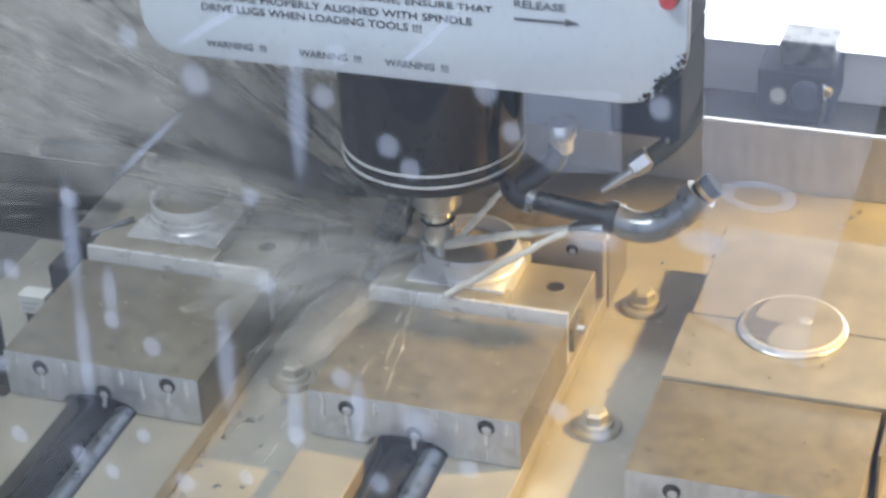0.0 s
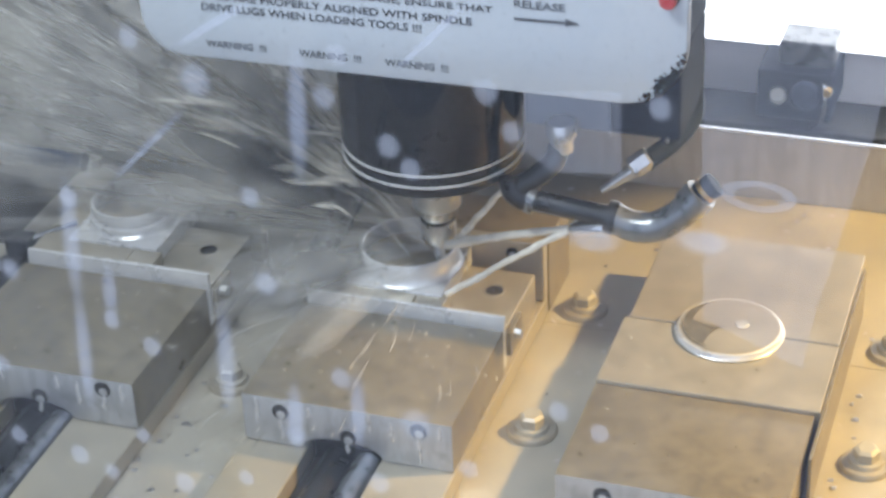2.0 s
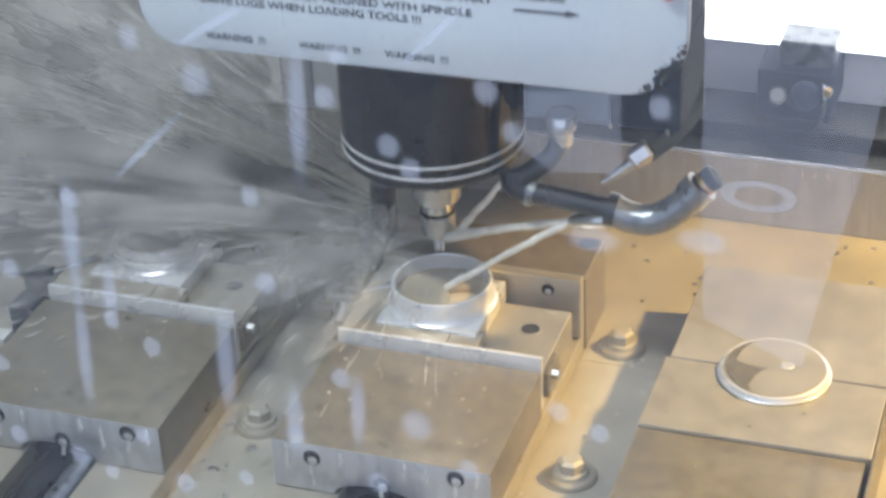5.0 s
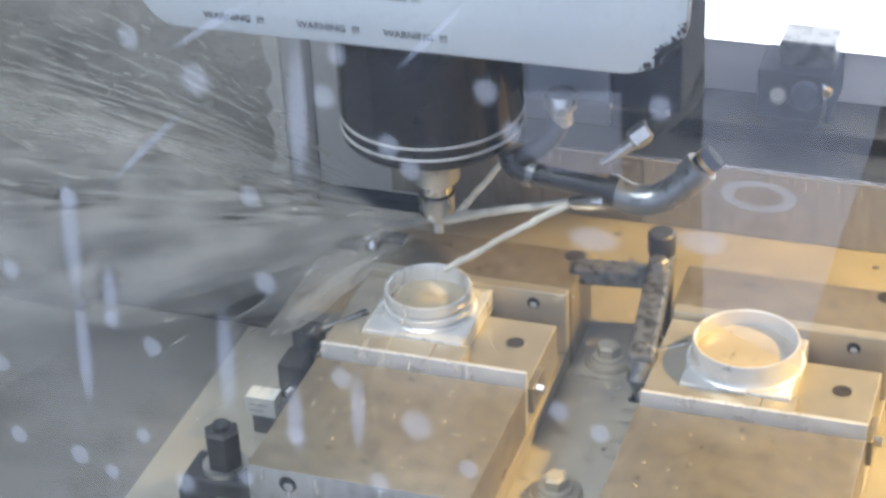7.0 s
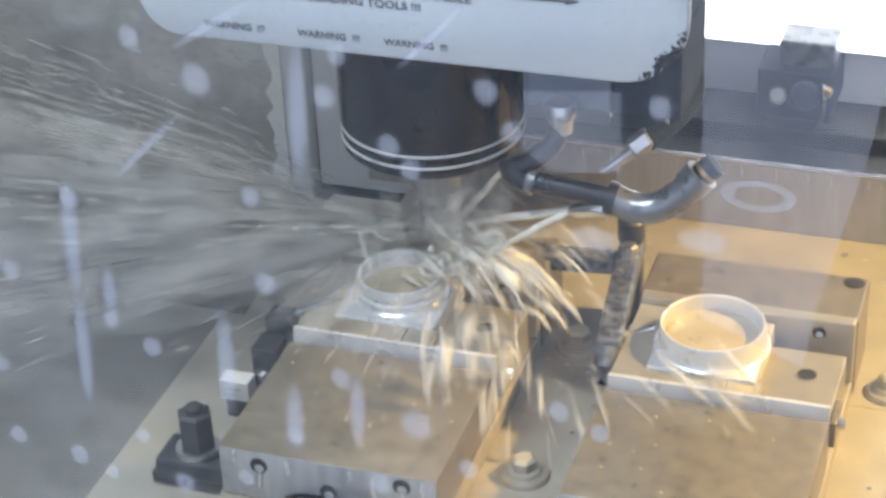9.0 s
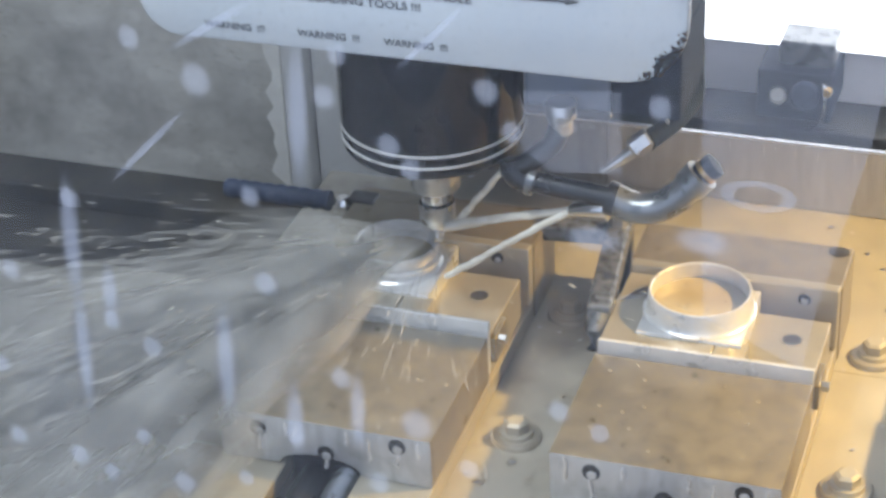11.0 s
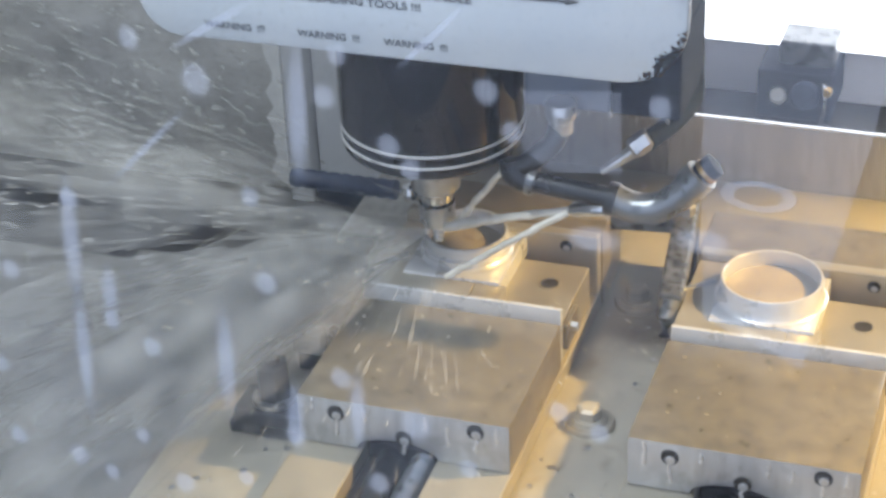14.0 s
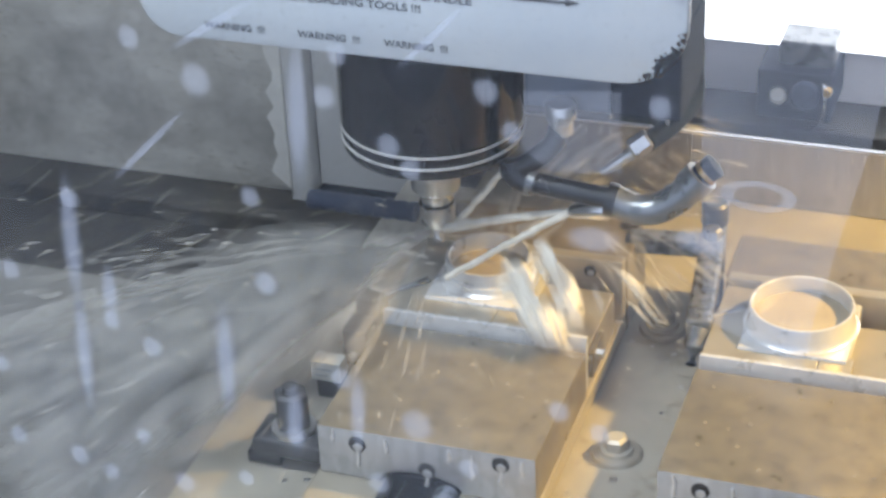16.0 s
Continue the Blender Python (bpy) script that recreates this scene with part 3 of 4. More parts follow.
def ring_workpiece(x, y, r, z0, ztop, label, grooved):
    """A square flange with a turned ring boss, coolant standing in it."""
    w = thing("ring_workpiece", pose(x, y, z0), label, "workpiece", "ring workpieces")
    h = ztop - z0
    s = 0.0435
    bm = box(-s, s, -s - 0.002, s - 0.004, -0.020, 0.0, 0.0012)
    part("flange", bm, ALU, w, "square pale aluminium flange")
    t = 0.0030
    if grooved:
        prof = [(r - t, 0.0006), (r - t, h - 0.0012), (r - t + 0.0008, h), (r, h), (r + 0.0006, h - 0.002), (r + 0.0006, h * 0.62), (r - 0.0012, h * 0.58), (r - 0.0012, h * 0.48),
                (r + 0.0020, h * 0.43), (r + 0.0020, h * 0.22), (r + 0.0008, h * 0.17), (r + 0.0030, h * 0.05), (r + 0.0045, 0.0004)]
    else:
        prof = [(r - t, 0.0006), (r - t, h - 0.001), (r - t + 0.0008, h), (r - 0.0006, h), (r, h - 0.001), (r + 0.0003, h * 0.45), (r + 0.0012, h * 0.16), (r + 0.0035, h * 0.04), (r + 0.0045, 0.0004)]
    part("ring_boss", lathe(prof, 96, None, True), ALU, w, "turned aluminium ring", True)
    part("coolant_pool", lathe([(0, 0.0), (r - t, 0.0), (r - t + 0.0004, -0.001)], 64, pose(0, 0, h * 0.30)), POOL, w, "amber coolant standing in the ring", True)
    rng = random.Random(int(x * 997) + 12)
    for k in range(9):
        a, q = rng.uniform(0, 6.28), rng.uniform(0.2, 0.85) * (r - t)
        part("chip", box(-0.0012, 0.0012, -0.0006, 0.0006, -0.0003, 0.0004, 0.0, bm=bmesh.new()), CASTING, w).matrix_basis = pose(q * math.cos(a), q * math.sin(a), h * 0.30, 0, 0, math.degrees(a) * 2)
    TABLE.append(w)


def flange_bolt(x, y):
    b = thing("flange_bolt", pose(x, y, -0.19), "wet hex bolt with round washer on the fixture plate", "bolt", "plate bolts")
    part("washer", lathe([(0, 0), (0.0205, 0), (0.0205, 0.0035), (0.0195, 0.0048), (0, 0.0048)], 40), SOFTJAW, b, "", True)
    part("bolt_head", join(lathe([(0, 0.0046), (0.0145, 0.0046), (0.0135, 0.0085), (0, 0.0085)], 32), hexagon(0.0105, 0.008, 0.0185, 0.002)), BASE, b, "hex bolt head")
    TABLE.append(b)


def tee_clamp(x, y):
    """A dark bar with a cross arm, a knob and a bolt, held on a post between the vises."""
    c = thing("stop_clamp", pose(x, y, -0.19, 0, 0, 7), "grey oily work stop with cross arm and knob", "work stop", "work stops")
    part("post", box(-0.010, 0.010, 0.045, 0.068, 0.0006, 0.066, 0.002), DARKIRON, c, "dark post")
    part("bar", box(-0.0105, 0.0105, -0.098, 0.072, 0.062, 0.080, 0.003), WETIRON, c, "wet grey square bar")
    part("arm", box(-0.072, -0.0110, 0.026, 0.046, 0.063, 0.078, 0.002), WETIRON, c, "wet grey cross arm")
    part("knob", lathe([(0, 0.022), (0.010, 0.022), (0.012, 0.020), (0.012, 0.003), (0.0100, 0.0), (0, 0.0)], 24, pose(0, 0.058, 0.080)), DARKIRON, c, "round knob", True)
    part("arm_bolt", hexagon(0.0085, 0.0, 0.010), STEEL, c, "steel bolt head").matrix_basis = pose(0, 0.034, 0.080)
    part("tip", tube([(0, -0.094, 0.070), (-0.002, -0.104, 0.060), (-0.004, -0.108, 0.044)], [0.010, 0.009, 0.005], 12), WETIRON, c, "drooping clamp tip", True)
    part("rod", tube([(0.008, -0.075, 0.068), (0.034, -0.060, 0.070)], 0.0035, 10), STEEL, c, "thin stop rod", True)
    TABLE.append(c)


def left_clamp(x, y):
    """A stud with a tall nut, strap and step block beside the first vise."""
    c = thing("strap_clamp", pose(x, y, -0.19), "black strap clamp with tall coupling nut", "clamp")
    part("strap", box(-0.028, 0.032, -0.020, 0.018, 0.012, 0.028, 0.003), DARKIRON, c, "black strap")
    part("step_block", box(-0.034, -0.006, -0.016, 0.014, 0.0006, 0.0115, 0.001), DARKIRON, c, "black step block")
    part("washer", lathe([(0, 0), (0.018, 0), (0.018, 0.004), (0, 0.004)], 32, pose(0.002, 0, 0.0285)), STEEL, c, "bright washer", True)
    part("coupling_nut", hexagon(0.0145, 0.0330, 0.066, 0.002), DARKIRON, c, "tall black hex nut").matrix_basis = pose(0.002, 0, 0)
    part("stud", lathe([(0, 0), (0.007, 0), (0.007, 0.004), (0.006, 0.005), (0, 0.005)], 20, pose(0.002, 0, 0.0662)), DARKIRON, c, "", True)
    TABLE.append(c)


def side_stop(x, y):
    c = thing("side_stop", pose(x, y, -0.19), "small dark side stop with thin rod", "work stop")
    part("bracket", box(-0.012, 0.010, -0.022, 0.006, 0.0006, 0.056, 0.002), DARKIRON, c, "dark bracket")
    part("head", box(-0.009, 0.014, 0.004, 0.026, 0.040, 0.072, 0.003), DARKIRON, c, "dark block")
    part("rod", tube([(0.004, 0.012, 0.066), (0.044, 0.046, 0.074)], 0.0028, 10), WETIRON, c, "thin grey rod", True)
    part("screw", tube([(-0.004, -0.026, 0.030), (0.004, -0.012, 0.034)], 0.004, 10), STEEL, c, "", True)
    part("foot", box(-0.022, 0.012, -0.034, -0.020, 0.0008, 0.022, 0.002), DARKIRON, c, "dark foot")
    TABLE.append(c)


def blue_roll(x, y):
    c = thing("blue_handle", pose(x, y, -0.19), "blue rubber covered handle bar with steel ball end", "handle")
    part("stand", box(-0.006, 0.006, -0.006, 0.006, 0.0005, 0.062, 0.001), DARKIRON, c, "dark stand").matrix_basis = pose(0.070, 0, 0)
    bm = tube([(-0.072 + 0.004 * k, 0, 0.066) for k in range(27)], [0.0095 if k % 3 else 0.0082 for k in range(27)], 16)
    part("grip", bm, BLUE, c, "ribbed blue rubber grip", True)
    part("ball", lathe([(0, -0.008), (0.006, -0.006), (0.009, 0), (0.006, 0.006), (0, 0.008)], 20, pose(0.046, -0.004, 0.068)), BRIGHT, c, "steel ball", True)
    part("clevis", box(0.052, 0.078, -0.010, 0.010, 0.058, 0.076, 0.002), DARKIRON, c, "dark clevis")
    TABLE.append(c)


def small_tag(x, y):
    c = thing("inventory_tag", pose(x, y, -0.19), "small white rectangular tag on a dark bracket", "tag")
    part("bracket", box(-0.010, 0.016, -0.004, 0.010, 0.0005, 0.0195, 0.001), DARKIRON, c, "dark bracket")
    p = part("tag", box(-0.013, 0.013, -0.0075, 0.0090, 0.0200, 0.0385, 0.0006), TAG, c, "white tag")
    for k in range(2):
        part("print_bar", box(-0.009, 0.006 - 0.004 * k, -0.0080, -0.0074, 0.031 - 0.006 * k, 0.0320 - 0.006 * k, 0.0), GREY, p)
    TABLE.append(c)


def table():
    t = thing("machine_table", pose(0, 0, -0.19), "wet scuffed steel fixture plate on the machine table", "machine table", "", "structure")
    part("plate", box(-0.178, 0.98, -0.55, -0.0155, -0.040, 0.0, 0.0), BASE, t, "scuffed grey fixture plate")
    part("rear_plate", box(-0.0900, 0.98, -0.0150, 0.2500, -0.040, 0.0, 0.0), BASE, t, "scuffed grey fixture plate")
    # Ledge added to fill the rear left corner with a dark tone.
    part("added_low_ledge", box(-0.178, -0.0905, -0.0150, 0.2500, -0.080, -0.024, 0.003), SHADED, t, "brown oily low ledge, added to keep the corner dark")
    part("splash_wall", box(-0.135, 0.118, 0.2445, 0.2485, 0.0005, 0.0690, 0.0008), SHADED, t, "brownish oily end of the rear splash plate, darkened for shade")
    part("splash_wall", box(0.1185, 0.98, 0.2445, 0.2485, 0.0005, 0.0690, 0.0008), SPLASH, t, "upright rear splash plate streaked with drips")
    part("wall_edge", box(-0.1355, 0.98, 0.2440, 0.2490, 0.0692, 0.0712, 0.0006), BRIGHT, t, "thin bright top edge")
    rng = random.Random(31)
    for k in range(60):
        x, ln = rng.uniform(-0.12, 0.95), rng.uniform(0.003, 0.012)
        part("drip", tube([(x, 0.2440, 0.066 - ln * i / 4) for i in range(5)], [0.0003, 0.0008, 0.0007, 0.0011, 0.0004], 6), SPLASH, t, "", True)
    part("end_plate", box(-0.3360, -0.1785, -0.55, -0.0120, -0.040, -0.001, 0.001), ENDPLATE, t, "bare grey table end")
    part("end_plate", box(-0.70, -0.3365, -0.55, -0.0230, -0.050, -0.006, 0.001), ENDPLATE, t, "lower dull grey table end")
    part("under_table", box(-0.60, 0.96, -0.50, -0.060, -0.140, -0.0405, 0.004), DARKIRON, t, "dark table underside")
    TABLE.append(t)


# ---- the enclosure ----
def wall(name, b, material, label, category="wall", bevel=0.0):
    ob = part(name, box(*b, bevel), material)
    return tagged(ob, label, category, "", "structure")


def enclosure():
    wall("floor", (-1.25, 1.40, -0.66, 0.70, -0.80, -0.76), DARKPAN, "dark wet chip pan at the bottom of the machine", "floor")
    wall("ceiling", (-1.25, 1.40, -0.66, 0.70, 1.26, 1.30), GREY, "grey sheet metal roof of the enclosure", "ceiling")
    wall("wall_west", (-1.25, -1.21, -0.6195, 0.70, -0.759, 1.259), PANEL, "stained grey side panel of the enclosure")
    wall("wall_east", (1.36, 1.40, -0.6195, 0.70, -0.759, 1.259), GREY, "grey side panel of the enclosure")
    wall("wall_north", (-1.209, 1.359, 0.66, 0.70, -0.759, 1.259), LILAC, "lavender grey back panel")
    # front door with its window opening
    wall("wall_south", (-1.25, -0.26, -0.66, -0.62, -0.759, 1.259), GREY, "grey door panel beside the window")
    wall("wall_south", (0.70, 1.40, -0.66, -0.62, -0.759, 1.259), GREY, "grey door panel beside the window")
    wall("wall_south", (-0.2595, 0.6995, -0.66, -0.62, -0.759, -0.06), GREY, "grey door panel under the window")
    wall("wall_south", (-0.2595, 0.6995, -0.66, -0.62, 0.66, 1.259), GREY, "grey door panel over the window")
    # Out of view: added so the nose mirrors a dark upright line.
    wall("trim", (0.020, 0.050, -0.6195, -0.612, -0.75, -0.065), HOSE, "unseen black seal strip, added to be mirrored in the nose", "door seal")
    # column covers behind the table
    c = thing("column_cover", pose(0, 0, 0), "mottled grey sheet metal column cover with dried coolant", "machine cover", "", "structure")
    part("panel", box(-1.205, -0.319, 0.43, 0.47, -0.755, 1.0, 0.002), PANEL, c, "mottled stained panel")
    part("post", box(-0.318, -0.291, 0.405, 0.47, -0.755, 1.0, 0.003), POST, c, "upright pale grey post")
    part("inner_panel", box(-0.290, -0.150, 0.425, 0.47, -0.31, 1.0, 0.002), POST, c, "pale grey inner panel")
    part("bottom_flange", box(-0.288, -0.150, 0.405, 0.424, -0.318, -0.300, 0.002), HOSE, c, "dark bottom flange")
    rng = random.Random(2)
    edge = [(-0.3155, 1.0), (-0.3155, -0.30)]
    zz = -0.30
    while zz < 0.9:
        zz += rng.uniform(0.006, 0.02)
        edge.append((-0.3195 - rng.uniform(0.004, 0.018) * (1.0 if rng.random() < 0.75 else 0.3), zz))
    part("torn_sealant", prism(edge, 0.4005, 0.4045), SEALANT, c, "torn white sealant edge")
    w = thing("way_cover", pose(0, 0, 0), "dark telescopic way covers behind the table", "way cover", "", "structure")
    for k in range(4):
        part("segment", box(-1.2, -0.10, 0.36 - 0.17 * k, 0.425 - 0.17 * k if k == 0 else 0.5295 - 0.17 * k, -0.755, -0.315 - 0.020 * k, 0.003), DARKPAN, w, "dark overlapping cover plate")
    part("segment", box(-0.098, 1.3, 0.45, 0.58, -0.755, -0.272, 0.003), DARKPAN, w, "dark rear cover plate")
    part("ledge", box(0.0, 1.3, 0.581, 0.6595, -0.755, -0.252, 0.003), DARKPAN, w, "dark rear ledge")
    lamp = thing("work_light", pose(0, 0, 0), "long white work light at the back of the enclosure", "lamp")
    part("housing", box(0.04, 0.90, 0.640, 0.6595, -0.184, 0.060, 0.003), GREY, lamp, "grey lamp housing")
    part("diffuser", box(0.045, 0.895, 0.634, 0.6395, -0.180, 0.055, 0.001), LAMP, lamp, "glowing white diffuser")
    b = thing("valve_block", pose(0, 0, 0), "dark valve block with blue dial and pale cap on the ledge", "valve")
    part("top", box(0.186, 0.246, 0.585, 0.633, -0.178, -0.150, 0.003), WETIRON, b, "dark grey top box")
    part("front", box(0.166, 0.247, 0.570, 0.6595, -0.236, -0.1785, 0.003), NAVY, b, "dark blue block")
    part("dial", lathe([(0, 0.010), (0.013, 0.010), (0.016, 0.007), (0.016, 0), (0, 0)], 28, pose(0.219, 0.569, -0.203, 75)), BLUE, b, "round blue dial", True)
    part("brass_fitting", lathe([(0, 0.012), (0.004, 0.012), (0.005, 0.009), (0.005, 0), (0, 0)], 12, pose(0.243, 0.568, -0.195, 80)), BRASS, b, "small brass fitting", True)
    part("cap", lathe([(0, 0.008), (0.007, 0.008), (0.009, 0.005), (0.009, 0), (0, 0)], 28, pose(0.190, 0.569, -0.208, 55)), SEALANT, b, "pale round cap", True)
    part("cable", tube(smooth_path([(0.238, 0.566, -0.186), (0.241, 0.560, -0.205), (0.237, 0.562, -0.230), (0.226, 0.575, -0.246)]), 0.0025, 8), BRIGHT, b, "bright bent tube", True)
    part("stem", box(0.19, 0.225, 0.60, 0.64, -0.2515, -0.2365, 0.002), DARKIRON, b, "dark stem")


# ---- the window with its drops, marks and painted reflections ----
def unit_disc():
    bm = bmesh.new()
    bmesh.ops.create_circle(bm, cap_ends=True, radius=1.0, segments=28)
    bmesh.ops.rotate(bm, verts=bm.verts, matrix=Matrix.Rotation(radians(90), 3, "X"))
    return bm


def window():
    w = thing("window_1", pose(0.22, -0.62, 0.30), "machine door window with a faint pale haze", "window", "", "structure")
    g = part("pane", box(-0.479, 0.479, 0.003, 0.008, -0.359, 0.359, 0.0), HAZE, w, "hazed safety glass")
    g.visible_shadow = False
    for a in ((-0.4795, 0.4795, 0.0085, 0.0200, -0.36, -0.345), (-0.4795, 0.4795, 0.0085, 0.0200, 0.345, 0.36), (-0.4795, -0.465, 0.0085, 0.0200, -0.3445, 0.3445), (0.465, 0.4795, 0.0085, 0.0200, -0.3445, 0.3445)):
        part("gasket", box(*a, 0.001), HOSE, w, "black rubber gasket")
    me = bpy.data.meshes.new("drop")
    bm = unit_disc()
    bm.to_mesh(me)
    bm.free()
    me.materials.append(DROP)
    run = me.copy()
    run.materials[0] = STREAK
    drops = [(0.08, 0.406, 7.0), (0.205, 0.365, 7.0), (0.215, 0.354, 6.5), (0.172, 0.23, 7.1), (0.048, 0.244, 6.1), (0.069, 0.231, 6.7), (0.016, 0.152, 7.2),
             (0.077, 0.145, 7.7), (0.034, 0.144, 5.8), (-0.02, 0.158, 6.6), (0.034, 0.313, 6.6), (0.132, 0.327, 6.2), (-0.007, 0.265, 6.8), (0.182, 0.407, 5.9),
             (0.174, 0.385, 7.1), (0.263, 0.378, 6.3), (0.33, 0.398, 6.7), (0.11, 0.386, 9.5), (0.135, 0.278, 7.6)]
    drops += [(0.112, 0.154, 5.7), (0.235, 0.184, 6.5), (0.209, 0.206, 10.3), (0.282, 0.228, 6.9), (0.251, 0.396, 7.4), (-0.024, 0.202, 5.8), (0.054, 0.169, 5.7),
              (0.302, 0.218, 6.3), (0.142, 0.186, 6.7), (0.186, 0.164, 7.3)]
    rng = random.Random(8)
    n = 0
    for x, z, r in drops:
        n += 1
        d = new("water_drop", me)
        d.matrix_world = pose(x, -0.6262 + 0.0002 * n, z) @ Matrix.Diagonal((r * 0.001, 1, r * 0.00117, 1))
        tagged(d, "round drop of water on the window glass", "water drop", "drops on the window")
    for x, z, rx, rz in ((0.159, 0.373, 0.0066, 0.046), (0.029, 0.287, 0.0069, 0.0449), (0.026, 0.218, 0.006, 0.0465), (0.107, 0.225, 0.0069, 0.0415),
                         (0.177, 0.207, 0.0057, 0.0307), (0.046, 0.256, 0.0058, 0.0209), (0.142, 0.196, 0.0064, 0.0278)):
        n += 1
        d = new("water_run", run)
        d.matrix_world = pose(x, -0.6262 + 0.0002 * n, z, 0, 3, 0) @ Matrix.Diagonal((rx, 1, rz, 1))
        tagged(d, "pale run of water down the window glass", "water run", "runs on the window")
    for (xa, za), (xb, zb), wd in (((0.2057, 0.3976), (0.2457, 0.439), 0.0016), ((0.0941, 0.3964), (0.1428, 0.4285), 0.0018), ((0.0541, 0.3199), (0.1024, 0.3694), 0.0016)):
        n += 1
        ln = math.hypot(xb - xa, zb - za)
        d = new("water_run", run)
        d.matrix_world = pose((xa + xb) / 2, -0.6262 + 0.0002 * n, (za + zb) / 2, 0, math.degrees(math.atan2(xb - xa, zb - za)), 0) @ Matrix.Diagonal((wd * 1.6, 1, ln * 0.56, 1))
        tagged(d, "thin slanting run of water on the window glass", "water run", "runs on the window")
    # Reflections of the bright room, painted as pale films on the pane.
    sm = part("room_glare", prism([(0.3478, 0.4500), (0.3474, 0.3650), (0.3500, 0.2900), (0.3960, 0.2700), (0.4005, 0.3012), (0.4203, 0.3922), (0.4300, 0.4700), (0.3480, 0.4600)], -0.6172, -0.6171), GLARE)
    sm2 = part("room_glare", prism([(0.2668, 0.3960), (0.2662, 0.3660), (0.2800, 0.3570), (0.3116, 0.3600), (0.3113, 0.4010)], -0.6172, -0.6171), GLARE)
    tagged(sm2, "upright band of reflected room glare on the window glass", "smear")
    tagged(sm, "broad reflected room glare on the window glass", "smear")
    n += 1
    st = part("glass_mark", lathe([(0.0108, -0.0001), (0.0168, -0.0001), (0.0168, 0.0001), (0.0108, 0.0001)], 40, None, True), GLASS_MARK)
    st.matrix_world = pose(0.3728, -0.6180, 0.3577, 90) @ Matrix.Diagonal((1.0, 0.46, 1, 1))
    tagged(st, "pale ring-shaped mark on the window glass", "stain", "stains on the window")
    for x, z in ((0.349, 0.3312), (0.2990, 0.3250)):
        d = new("glass_mark", me)
        d.matrix_world = pose(x, -0.6183, z) @ Matrix.Diagonal((0.0155, 1, 0.0085, 1))
        tagged(d, "pale oval mark on the window glass", "stain", "stains on the window")


# ---- coolant in flight ----
def needle(bm, p, d, ln, r):
    """A stretched drop along d, made of eight faces."""
    d = d.normalized()
    u = d.cross(Vector((0.3, 0.2, 0.93))).normalized()
    w = u.cross(d)
    a, b = bm.verts.new(p - d * ln * 0.5), bm.verts.new(p + d * ln * 0.5)
    q = [bm.verts.new(p + d * ln * 0.12 + r * v) for v in (u, w, -u, -w)]
    for k in range(4):
        bm.faces.new((a, q[k], q[(k + 1) % 4]))
        bm.faces.new((b, q[(k + 1) % 4], q[k]))


def fan(seed, n, az0, az1, el0, el1, r0, r1, ln, rad, sag=0.9):
    rng = random.Random(seed)
    bm = bmesh.new()
    for _ in range(n):
        az = radians(rng.uniform(az0, az1) + rng.gauss(0, 4))
        el = radians(rng.uniform(el0, el1))
        s = r0 + (r1 - r0) * rng.random() ** 0.8
        d = Vector((math.cos(az) * math.cos(el), math.sin(az) * math.cos(el), math.sin(el)))
        p = d * s + Vector((0, 0, -sag * s * s))
        v = d + Vector((0, 0, -2 * sag * s))
        k = rng.uniform(0.5, 1.5)
        needle(bm, p, v, ln * k, rad * rng.uniform(0.6, 1.3))
    return bm


def veil(seed, n, az0, az1, el0, el1, r0, r1, ln, wd, sag=0.4):
    """Wispy ribbons of mist along the flight of the drops."""
    rng = random.Random(seed)
    bm = bmesh.new()
    for _ in range(n):
        az, el = radians(rng.uniform(az0, az1)), radians(rng.uniform(el0, el1))
        d = Vector((math.cos(az) * math.cos(el), math.sin(az) * math.cos(el), math.sin(el)))
        side = d.cross(Vector((-0.3, 0.8, -0.5))).normalized()
        s0 = rng.uniform(r0, r1)
        length, k, prev = ln * rng.uniform(0.5, 1.5), rng.uniform(0.6, 1.4), None
        for i in range(7):
            u = i / 6
            q = s0 + length * (u - 0.4)
            q = max(q, 0.004)
            w = wd * k * math.sin(math.pi * (0.06 + 0.9 * u)) * (0.3 + 2.2 * q)
            p = d * q + Vector((0, 0, -sag * q * q))
            cur = (bm.verts.new(p - side * w), bm.verts.new(p + side * w))
            if prev:
                bm.faces.new((prev[0], prev[1], cur[1], cur[0]))
            prev = cur
    return bm


SPRAY = []


